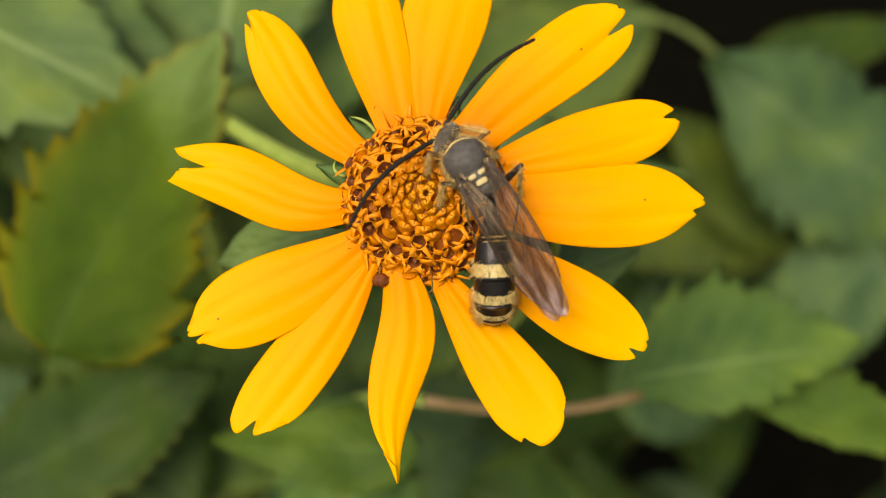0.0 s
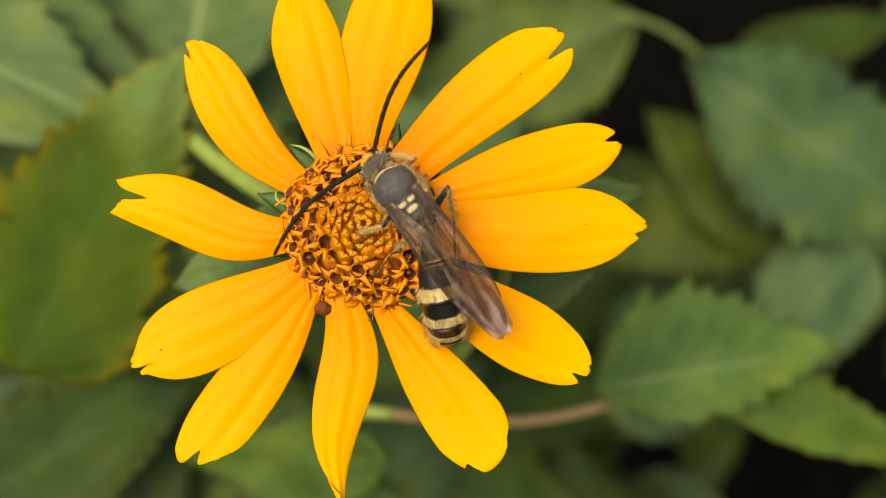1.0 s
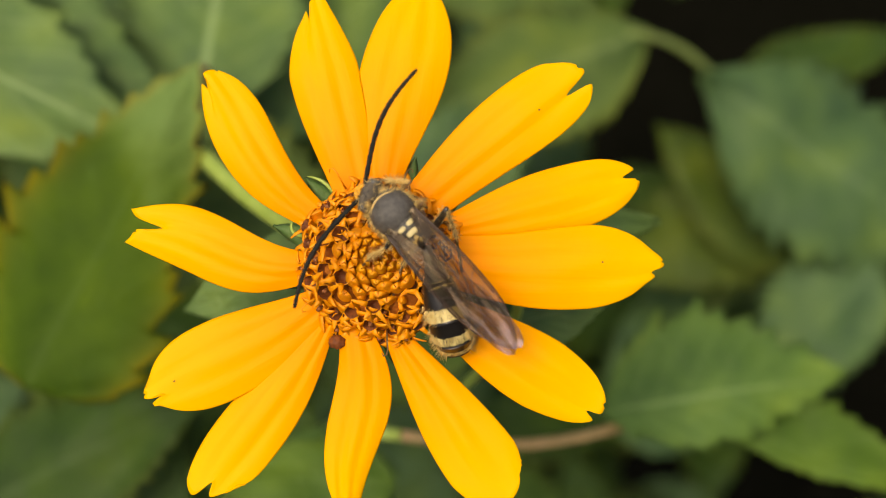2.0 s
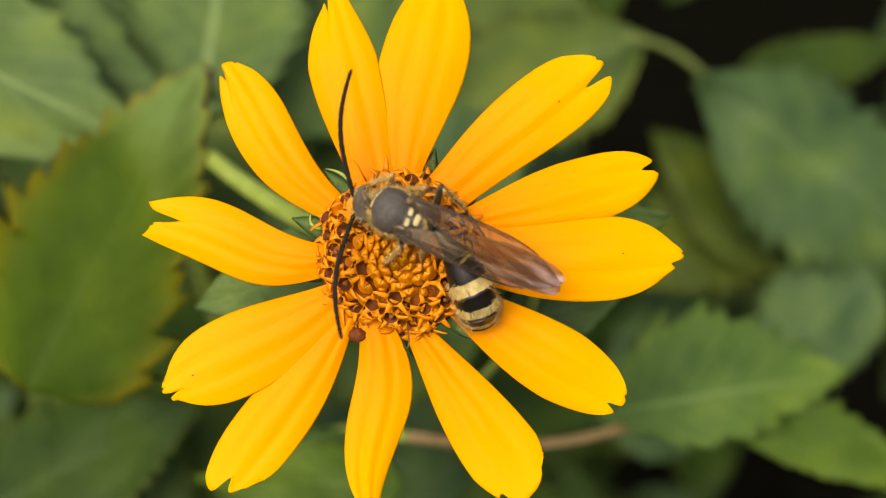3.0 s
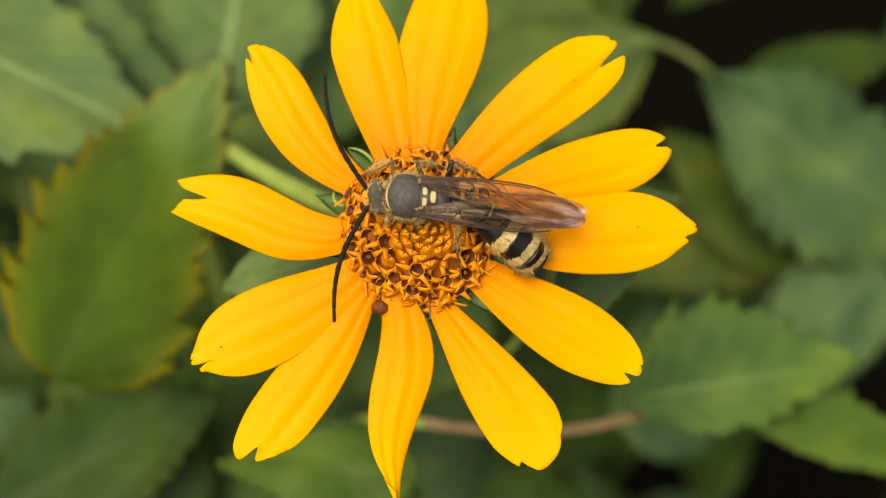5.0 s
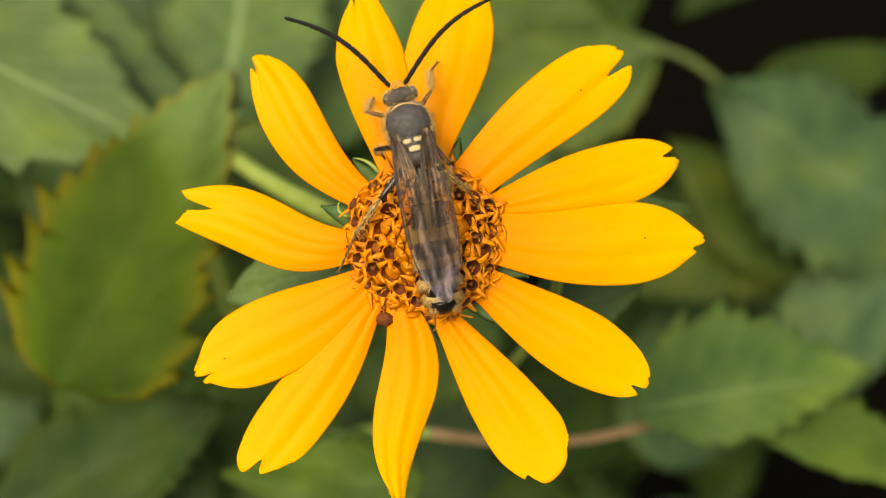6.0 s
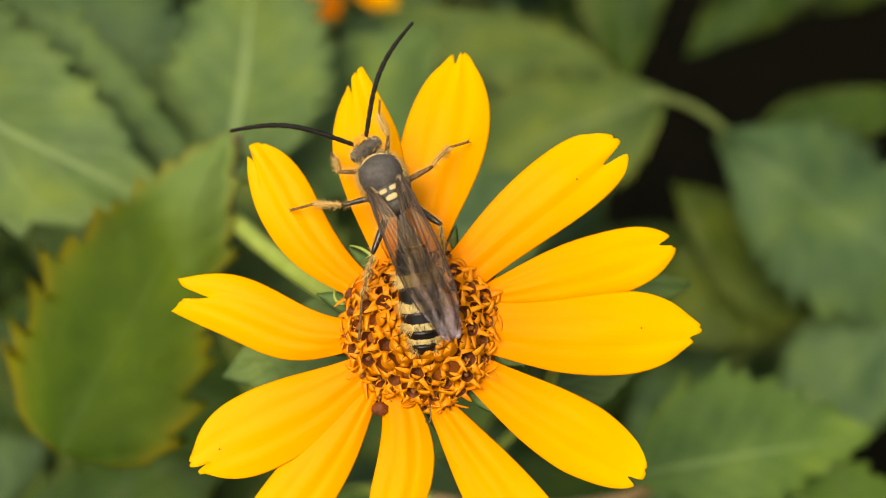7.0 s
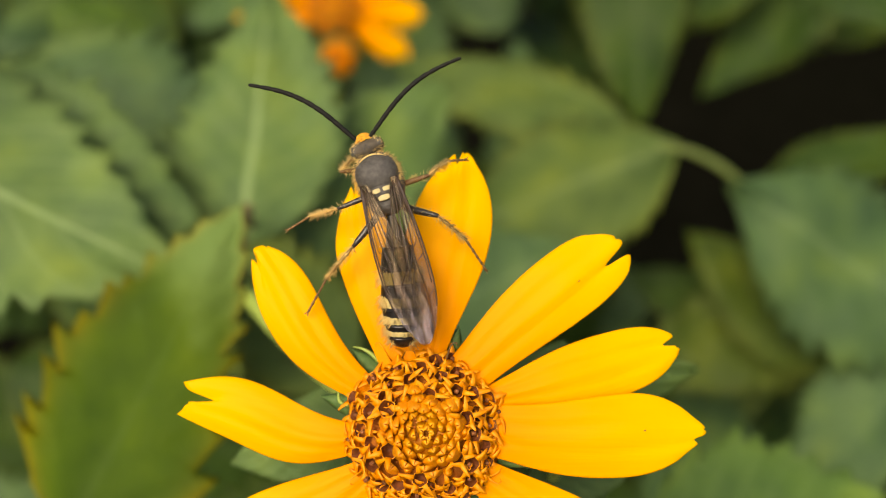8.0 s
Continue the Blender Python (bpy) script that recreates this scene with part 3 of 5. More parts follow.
FLOWER = flower_head("daisy_flower", VIEW.copy(), "fully open golden yellow daisy with orange disc florets", PETALS, 90, 7.0, 3.0, STALK, 1.25, Vector((-0.15, -0.65, 0)), Vector((0.4, 0.5, 0)))
# spent stigmas that stand out at the rim of the disc
for a, r, turn, mat in ((117.2, 8.0, 1, FLORET), (-84.2, 8.1, -1, FOOT), (72, 7.4, -1, FOOT), (-38, 7.6, 1, FLORET), (214, 7.6, 1, FLORET)):
    bm = bmesh.new()
    d, e = Vector((math.cos(radians(a)), math.sin(radians(a)), 0)), Vector((-math.sin(radians(a)), math.cos(radians(a)), 0))
    foot = CENTRE + d * (r - 1.6) + Vector((0, 0, 0.6))
    curl = [foot, foot + d * 0.7 + Vector((0, 0, 0.7)), foot + d * 1.4 + Vector((0, 0, 1.1)), foot + d * 1.9 + e * 0.12 * turn + Vector((0, 0, 1.2)), foot + d * 2.0 + e * 0.42 * turn + Vector((0, 0, 1.1)), foot + d * 1.75 + e * 0.55 * turn + Vector((0, 0, 1.0))]
    tube(bm, curl, [0.09, 0.08, 0.07, 0.06, 0.06, 0.03], 6)
    part("stigma", bm, mat, FLOWER, "thin curled stigma")


# pale bract tips that curl out between the petals
V = Vector
for way in ((V((-7.34, 5.98, -1.50)), V((-7.83, 6.78, -1.20)), V((-8.57, 7.28, -1.20)), V((-9.70, 7.38, -1.60))), (V((-9.96, 2.13, -1.50)), V((-10.68, 2.10, -1.20)), V((-11.37, 2.79, -1.20)), V((-10.77, 3.63, -1.60)))):
    bm = bmesh.new()
    tube(bm, bezier(*way, 10), [0.16, 0.18, 0.18, 0.18, 0.17, 0.16, 0.14, 0.12, 0.10, 0.08, 0.04], 6)
    part("bract", bm, STEM, FLOWER, "pale curled bract tip")
# one withered floret at the rim of the disc
bm = bmesh.new()
ball(bm, V((-6.75, -6.99, 0.20)), (0.75, 0.62, 0.6), 16, 12, 0.25)
part("floret", bm, THROAT, FLOWER, "withered brown floret")


# ---- leaves and stems of the shrub ----
def leaf_mesh(length, width, teeth=13, fold=0.18, droop=0.10, wave=0.05, seed=0, tooth=0.22, columns=15, peak=0.72, lobe=0.12, narrow=0.0, start=0.22, wedge=0.85):
    """A toothed leaf along y, with a raised midrib, a fold along it and a drooping tip."""
    nr, nc = (5 if columns > 9 else 3) * teeth + 1, columns
    rows, uvs = [], []
    for i in range(nr):
        s = i / (nr - 1)
        w = width / 2 * (math.sin(math.pi * s ** peak) ** (wedge if s ** peak < 0.5 else 0.85) * (1 - 0.15 * s) if 0 < s < 1 else 0.0) + 0.12
        row, ur = [], []
        for j in range(nc):
            u = 2 * j / (nc - 1) - 1
            half = 1.7 if u > 0 else 6.3
            edge = abs(u) ** 5
            # uneven teeth that lean towards the tip
            phase = s * teeth + 0.55 * noise.noise(Vector((s * 6, seed * 2.3, half)))
            saw = phase - math.floor(phase)
            own = 0.8 + 0.9 * noise.noise(Vector((math.floor(phase) * 1.37, seed * 1.9, half)))
            bite = tooth * own * (saw ** 1.4 - 0.45) * (1.3 * min(1, s * 9) * min(1, (1 - s) * 14))
            side = noise.noise(Vector((s * 2.4, seed * 3.1 + half, 0.5)))
            x = u * w * (1 + bite * edge) * (1 + lobe * side)
            if u > 0:
                x *= 1 - narrow * min(1, max(0, (s - start) / 0.30))
            z = -fold * abs(x) - droop * length * s * s + wave * length * noise.noise(Vector((u * 1.1 + seed, s * 3.3, seed * 1.7)))
            z += 0.007 * width * (0.6 + noise.noise(Vector((s * 5, u * 2, seed)))) * math.sin(s * 8 * 2 * math.pi - abs(u) * 7) * min(1, abs(u) * 3) * (1 - abs(u) ** 4)
            z += 0.05 * width * edge * noise.noise(Vector((s * 7, half, seed * 4.1)))
            z -= 0.5 * math.exp(-(u / 0.05) ** 2) * (1 - s)
            y = length * (s + abs(u) * 0.03 * math.sin(math.pi * s)) + bite * edge * w * 0.55
            row.append(Vector((x, y, z)))
            ur.append((s, j / (nc - 1)))
        rows.append(row)
        uvs.append(ur)
    bm = bmesh.new()
    sheet(bm, rows, 0.28, uvs)
    return bm


def leaf(shrub, base, tip, out, width, mat, label="", **kw):
    base, tip = Vector(base), Vector(tip)
    ob = part("leaf", leaf_mesh((tip - base).length, width, **kw), mat, shrub, label)
    ob.matrix_basis = facing(base, tip - base, out)
    return ob


def stem(shrub, points, r0, r1, mat=STEM, name="stem", label=""):
    bm = bmesh.new()
    n = len(points) - 1
    tube(bm, points, [r0 + (r1 - r0) * k / n for k in range(n + 1)], 10)
    return part(name, bm, mat, shrub, label)


SHRUB = thing("leafy_shrub", VIEW.copy(), "green shrub with toothed leaves behind the flower", "shrub")
# the big toothed leaf beside the flower, yellowing along its rim
leaf(SHRUB, (-49.6, -17.0, -37), (-29.9, 25.5, -40), (-0.1, 0.1, 1), 32, LEAF_YELLOW, "toothed olive leaf with a yellowing rim and sky sheen painted on its tip", teeth=12, fold=0.05, droop=0.05, wave=0.04, seed=1, tooth=0.26, peak=0.58, lobe=0.10, columns=19, narrow=0.28, start=0.05)
# leaf above it with a pale midrib
leaf(SHRUB, (-100.1, 43.6, -47), (-38.6, 15.6, -47), (0.1, 0.3, 1), 40, LEAF_RIBBED, teeth=13, fold=0.08, droop=0.03, seed=2, lobe=0.18)
leaf(SHRUB, (-34.8, 21.5, -64), (-34.0, 68.2, -78), (0, 0.1, 1), 32, LEAF_RIBBED, teeth=12, fold=0.14, droop=0.05, seed=3, tooth=0.28, lobe=0.18)
leaf(SHRUB, (-34, 22, -74), (-2, 55, -92), (0.1, 0.2, 1), 27, LEAF_PALE, teeth=12, fold=0.12, droop=0.04, seed=4, lobe=0.2)
leaf(SHRUB, (-82.4, 55.3, -84.0), (-35.6, 33.1, -84.0), (0.1, 0.2, 1), 38, LEAF_BLUE, teeth=12, fold=0.08, droop=0.04, seed=30, lobe=0.25)
leaf(SHRUB, (-91.9, 36.7, -55), (-39.5, 25.0, -54), (0.05, 0.3, 1), 42, LEAF_PALE, teeth=13, fold=0.06, droop=0.03, seed=24, lobe=0.2, tooth=0.14)
leaf(SHRUB, (-82.6, 71.0, -100.0), (-59.8, 62.0, -104.0), (0.05, 0.3, 1), 15, LEAF_LIME, teeth=10, fold=0.12, droop=0.03, seed=29, lobe=0.2)
# leaf on the reddish stalk, and the one folded under it
leaf(SHRUB, (24.3, -21.5, -48), (59.9, -16.6, -53), (-0.1, 0.35, 1), 28, LEAF_FRESH, "toothed mid-green leaf on a reddish stalk", teeth=9, fold=0.08, droop=0.02, wave=0.03, seed=5, tooth=0.32, peak=0.74, lobe=0.10, columns=19, narrow=0.50, start=-0.15, wedge=1.25)
leaf(SHRUB, (42.2, -24.3, -57), (72.1, -33.5, -53), (0.1, 0.3, 1), 18, LEAF_LIME, teeth=10, fold=0.1, droop=0.0, seed=6, tooth=0.16, peak=0.9, narrow=0.65, start=-0.2)
# leaf under the lower petals
leaf(SHRUB, (-4, -31, -46), (-30, -28.2, -40), (0, 0.3, 1), 11, LEAF_LIME, teeth=8, fold=0.15, droop=0.03, seed=7, peak=0.6, tooth=0.12)
leaf(SHRUB, (-14, -24, -50), (-12, -58, -56), (0, 0.2, 1), 22, LEAF_FRESH, teeth=11, fold=0.15, droop=0.03, seed=8, tooth=0.24, lobe=0.28)
# small leaves close behind the flower
leaf(SHRUB, (-6, 0, -12), (-25, -5.5, -17), (0, 0.1, 1), 11, LEAF_PALE, teeth=8, fold=0.15, droop=0.05, seed=9, tooth=0.03)
leaf(SHRUB, (2, 2, -12), (25.8, 4.2, -20), (0, 0.3, 1), 9, LEAF_PALE, teeth=8, fold=0.10, droop=0.03, seed=10, tooth=0.12)
leaf(SHRUB, (7.2, -7.5, -16.0), (20.6, -3.8, -21.0), (0, 0.3, 1), 8, LEAF_PALE, teeth=8, fold=0.10, droop=0.03, seed=32, tooth=0.12)
leaf(SHRUB, (-15.6, -5, -68), (-39.5, 10.4, -72), (0, 0.2, 1), 22, LEAF_MID, teeth=10, fold=0.10, droop=0.03, seed=26)
leaf(SHRUB, (-19.2, -0.3, -62.0), (-39.4, 24.5, -64.0), (0, 0.2, 1), 24, LEAF_MID, teeth=10, fold=0.10, droop=0.03, seed=31, lobe=0.2)
leaf(SHRUB, (-5.6, 9.8, -68), (18.2, 21.8, -74), (0, 0.2, 1), 20, LEAF_BLUE, teeth=10, fold=0.10, droop=0.03, seed=27)
# far leaves
leaf(SHRUB, (36.5, 46.5, -114), (-16.0, 66.4, -118), (-0.1, 0.3, 1), 20, LEAF_MID, teeth=15, fold=0.12, droop=0.03, seed=11, tooth=0.30, lobe=0.2, peak=0.70, wedge=1.1)
leaf(SHRUB, (42.5, 43.1, -104), (-8.5, 25.2, -110), (0.1, 0.35, 1), 32, LEAF_MID, teeth=15, fold=0.14, droop=0.03, seed=12, tooth=0.26, lobe=0.14, peak=0.72, wedge=1.35)
leaf(SHRUB, (53.6, 35.6, -106), (115.5, -3.6, -114), (-0.1, 0.2, 1), 40, LEAF_BLUE, teeth=12, fold=0.20, droop=0.04, wave=0.06, seed=13, tooth=0.22, peak=0.80, lobe=0.18, wedge=1.25)
leaf(SHRUB, (67.0, 37.8, -132), (112.9, 51.3, -138), (-0.1, 0.0, 1), 16, LEAF, teeth=14, fold=0.12, droop=0.04, seed=14, tooth=0.24, lobe=0.15, wedge=1.2)
# the darker LEAF colour here stands in for shade under the overhang
leaf(SHRUB, (43.7, 127.8, -154), (43.4, 55.9, -148), (-0.1, 0.2, 1), 33, LEAF, teeth=14, fold=0.12, droop=0.04, seed=15, tooth=0.2, lobe=0.2)
leaf(SHRUB, (72.9, 98.4, -190.0), (142.1, 99.8, -200.0), (0.1, 0.0, 1), 27, LEAF, teeth=14, fold=0.12, droop=0.04, seed=25, tooth=0.2, lobe=0.24)
leaf(SHRUB, (81.9, 13.4, -130), (35.7, -4.2, -124), (0, 0.2, 1), 30, LEAF_OLIVE, teeth=13, fold=0.10, droop=0.04, seed=16, tooth=0.2, lobe=0.24)
leaf(SHRUB, (79.4, 2.4, -140.0), (38.9, 20.0, -146.0), (0.1, 0.2, 1), 24, LEAF, teeth=13, fold=0.10, droop=0.04, seed=28, tooth=0.2, lobe=0.24)
leaf(SHRUB, (92, -2, -114), (66, -30, -112), (0, 0.2, 1), 26, LEAF_BLUE, teeth=13, fold=0.10, droop=0.04, seed=17, tooth=0.2, lobe=0.24)
leaf(SHRUB, (-20, -28, -84), (-66, -46, -90), (0, 0.3, 1), 30, LEAF_DEEP, teeth=13, fold=0.10, droop=0.04, seed=18, tooth=0.24, lobe=0.28)
leaf(SHRUB, (10, -14, -96), (-34, -12, -96), (0, 0.3, 1), 30, LEAF_DEEP, teeth=13, fold=0.10, droop=0.04, seed=19, tooth=0.24, lobe=0.28)
leaf(SHRUB, (4, -46, -90), (34, -60, -96), (0, 0.3, 1), 26, LEAF_DEEP, teeth=13, fold=0.10, droop=0.04, seed=20, tooth=0.24, lobe=0.28)
leaf(SHRUB, (-72, 66, -140), (-118, 100, -146), (0, 0.2, 1), 40, LEAF, teeth=13, fold=0.10, droop=0.04, seed=21)
leaf(SHRUB, (-66, 66, -150), (-90, 116, -156), (0, 0.2, 1), 38, LEAF, teeth=13, fold=0.10, droop=0.04, seed=22)
leaf(SHRUB, (-4, 30, -90), (-30, 4, -94), (0, 0.2, 1), 30, LEAF_DEEP, teeth=13, fold=0.10, droop=0.04, seed=23, tooth=0.24, lobe=0.28)
# darker LEAF again in place of the overhang's shade
leaf(SHRUB, (109.4, 110.0, -176), (64.2, 68.7, -170), (0.1, 0.2, 1), 24, LEAF, teeth=13, fold=0.10, droop=0.04, seed=41, lobe=0.2)
leaf(SHRUB, (82.2, -1.6, -124), (48.1, 27.7, -120), (0, 0.2, 1), 24, LEAF_OLIVE, teeth=13, fold=0.10, droop=0.04, seed=42, lobe=0.2)
leaf(SHRUB, (-75.5, -42.9, -72), (-35.2, -22.3, -66), (0, 0.3, 1), 24, LEAF, teeth=13, fold=0.10, droop=0.03, seed=43, lobe=0.2, wedge=1.1)
leaf(SHRUB, (-41.1, -47.3, -78), (-65.3, -19.1, -74), (0, 0.3, 1), 22, LEAF, teeth=13, fold=0.10, droop=0.03, seed=44, lobe=0.2)

# stems
stem(SHRUB, bezier(V((9.5, -1.5, -9)), V((10.5, -4.5, -13)), V((10.5, -9, -20)), V((2, -20, -42)), 10), 0.55, 0.7)
stem(SHRUB, bezier(V((-31, 14, -46)), V((-29.3, 20, -40)), V((-28.8, 30, -42)), V((-34, 24, -66)), 14), 0.65, 0.55, STEM_RED, label="brownish red side shoot")
stem(SHRUB, bezier(V((-36.6, 18.1, -59)), V((-44, 24, -74)), V((-52, 6, -100)), V((-40, -60, -200)), 14), 1.0, 2.2)
stem(SHRUB, bezier(V((27, -23.4, -48.5)), V((16, -26.5, -47)), V((8, -25.5, -44)), V((-3, -23.5, -42)), 10), 0.75, 0.8, STEM_RED, label="reddish leaf stalk")
stem(SHRUB, bezier(V((-3, -23.5, -42)), V((-14, -22, -42)), V((-16, -30, -80)), V((-40, -60, -200)), 12), 0.8, 2.0)
stem(SHRUB, bezier(V((38, 43, -104)), V((48, 43, -103)), V((60, 36, -106)), V((74, 14, -124)), 16), 0.7, 0.95, STEM_DULL)
stem(SHRUB, bezier(V((74, 14, -124)), V((80, 0, -136)), V((66, -30, -170)), V((30, -70, -230)), 10), 0.95, 2.4, STEM_DULL)


def rest_of_shrub():
    """Leaves further in and round about, that close the shrub, with unseen ones added for shade; four gaps stay open
    where one looks into its dark inside.
    """
    rng = random.Random(11)
    gaps = ((V((46.7, 29, -120)), V((0.245, 0.17, -1)), 13), (V((63, -41, -80)), V((0.40, -0.21, -1)), 16), (V((64, 47, -120)), V((0.32, 0.255, -1)), 14), (V((82, 54, -120)), V((0.399, 0.215, -1)), 9))

    def shut(p, d):
        """Whether a leaf from p along d would close one of the gaps."""
        return p.z > -290 and any((q - a - e * ((q - a).z / e.z)).length < r + 13 for q in (p, p + d * 25, p + d * 50) for a, e, r in gaps)

    shapes = [part("leaf", leaf_mesh(rng.uniform(42, 62), rng.uniform(26, 38), teeth=12, fold=0.12, droop=rng.uniform(0.03, 0.15), seed=30 + k, tooth=0.18, lobe=0.2), (LEAF, LEAF_BLUE, LEAF)[k % 3], SHRUB) for k in range(6)]
    first = set(range(6))
    n = 0
    while n < 230:
        p = V((rng.uniform(-190, 200), rng.uniform(-130, 170), rng.uniform(-270, -120)))
        a = rng.uniform(0, 2 * math.pi)
        way = V((math.cos(a), math.sin(a), rng.uniform(-0.5, 0.1)))
        if shut(p, way):
            continue
        k = n % 6
        ob = shapes[k] if k in first else new("leaf", shapes[k].data)
        first.discard(k)
        ob.parent = SHRUB
        ob.matrix_basis = facing(p, way, (rng.gauss(0, 0.25), 0.3 + rng.gauss(0, 0.3), 1))
        n += 1
    # the thicket further in and beyond, too dense to tell its leaves apart
    lowres = leaf_mesh(54, 33, teeth=5, fold=0.12, droop=0.10, seed=40, tooth=0.04, columns=5)
    lowres.verts.ensure_lookup_table()
    verts = np.array([v.co[:] for v in lowres.verts])
    faces = np.array([[v.index for v in f.verts] for f in lowres.faces])
    lowres.free()
    many, quads = [], []
    for k in range(900):
        while True:
            p = V((rng.uniform(-420, 420), rng.uniform(-330, 420), rng.uniform(-430, -150)))
            if abs(p.x) > 150 or abs(p.y) > 130 or p.z < -250:
                a = rng.uniform(0, 2 * math.pi)
                way = V((math.cos(a), math.sin(a), rng.uniform(-0.5, 0.1)))
                if not shut(p, way):
                    break
        m = np.array(facing(p, way, (rng.gauss(0, 0.3), 0.3 + rng.gauss(0, 0.3), 1)))
        many.append(verts @ m[:3, :3].T * MM + m[:3, 3])
        quads.append(faces + k * len(verts))
    # unseen leaves outside the view, added to cast shade into the gaps
    for k in range(900, 1700):
        while True:
            if k >= 1250:
                # an unseen roof of leaves, added to shade the inside
                p = V((rng.uniform(-260, 330), rng.uniform(160, 380), rng.uniform(-330, -110)))
                if p.y > 90 + 0.36 * (84 - p.z):
                    break
                continue
            p = V((rng.uniform(-360, 360), rng.uniform(-260, 360), rng.uniform(-170, -30)))
            if (p.x > 0 and p.y > 80 + 0.36 * (84 - p.z)) or p.x > 60 + 0.52 * (84 - p.z) or p.y < -70 - 0.36 * (84 - p.z):
                break
        a = rng.uniform(0, 2 * math.pi)
        m = np.array(facing(p, (math.cos(a), math.sin(a), rng.uniform(-0.5, 0.1)), (rng.gauss(0, 0.3), 0.5 + rng.gauss(0, 0.3), 1)))
        many.append(verts @ m[:3, :3].T * MM + m[:3, 3])
        quads.append(faces + k * len(verts))
    me = bpy.data.meshes.new("foliage")
    me.from_pydata(np.concatenate(many), [], np.concatenate(quads).tolist())
    me.materials.append(LEAF)
    me.shade_smooth()
    tagged(new("foliage", me), "dense green leaves of the thicket, with unseen ones added for shade", "foliage", kind="stuff").matrix_basis = VIEW.copy()
    for k in range(9):
        x, y = -150 + 20 * k + rng.uniform(-8, 8), rng.uniform(-60, 120)
        top = V((x, y, -260))
        foot = VIEW.inverted() @ V(((x * 0.4 + rng.uniform(-30, 30)) * MM, 0.32 + rng.uniform(-0.05, 0.05), -0.01)) / MM
        mid = top.lerp(foot, 0.5) + V((rng.uniform(-20, 20), 25, 0))
        stem(SHRUB, bezier(top, top.lerp(mid, 0.6), mid, foot, 12), 1.2, 4.0, STEM_DULL)


rest_of_shrub()

# the second flower, higher up and further off, with a bud beside it
FAR = VIEW @ pose(-0.0281, 0.0766, -0.118, 28, 0, 0)
FAR_PETALS = [((V((0, 0, 0)), a, 5.4, a + rise, 19.5, 6.4), dict(rise=-1.0, lift=0.1 * (k % 3), teeth=(0.2, 0.9, 0.12))) for k, (a, rise) in enumerate(((-8, 3), (-40, 4), (24, 2), (57, -3), (90, 2), (124, 4), (158, -3), (192, 3)))] + [((V((0, 0, 0)), 196, 5.4, 197, 26, 3.2), dict(rise=-2.0)), ((V((0, 0, 0)), 186, 5.4, 184, 22, 2.8), dict(rise=1.0))]
flower_head("daisy_flower", FAR, "yellow daisy further off in the shrub", FAR_PETALS, 70, 6.0, 2.6, bezier(V((0, 0, -2.4)), V((0, 0, -12)), V((-4, -20, -40)), V((-20, -40, -60)), 12), 1.2)


def flower_bud(m):
    bud = thing("flower_bud", m, "small orange flower bud not yet open", "flower bud")
    bm = bmesh.new()
    for k in range(26):
        a, r = k * 2.4, 0.75 * math.sqrt(k)
        tube(bm, [V((r * 0.5 * math.cos(a), r * 0.5 * math.sin(a), -2)), V((r * math.cos(a), r * math.sin(a), 1.5 - r * 0.15)), V((r * 0.8 * math.cos(a), r * 0.8 * math.sin(a), 3.0 - r * 0.3))], [0.5, 0.75, 0.2], 6)
    part("head", bm, FLORET, bud)
    for k in range(8):
        a = radians(45 * k)
        bm = bmesh.new()
        sheet(bm, [[V((u * 1.6 * (1 - s ** 2) + 0.02 * u, 5.5 * s, -0.3 * u * u)) for u in (-1, 0, 1)] for s in (0, 0.25, 0.5, 0.75, 1.0)], 0.2)
        part("bract", bm, BRACT, bud).matrix_basis = facing((1.5 * math.cos(a), 1.5 * math.sin(a), -2.6), (math.cos(a), math.sin(a), 0.9), (-math.cos(a), -math.sin(a), 1))
    bm = bmesh.new()
    tube(bm, bezier(V((0, 0, -1)), V((0, -2, -8)), V((-4, -8, -16)), V((-8, -24, -30)), 8), [0.8] * 9, 8)
    part("stem", bm, STEM, bud)


flower_bud(VIEW @ pose(-0.0262, 0.0640, -0.112, 10, 0, 0))


# ---- the wasp: y forward, x to its own right, z up from its back ----
def wasp_hair(name, roots, rng, length, mat, parent, **kw):
    bm = bmesh.new()
    hairs(bm, roots, rng, length, **kw)
    return part(name, bm, mat, parent, kind="stuff")


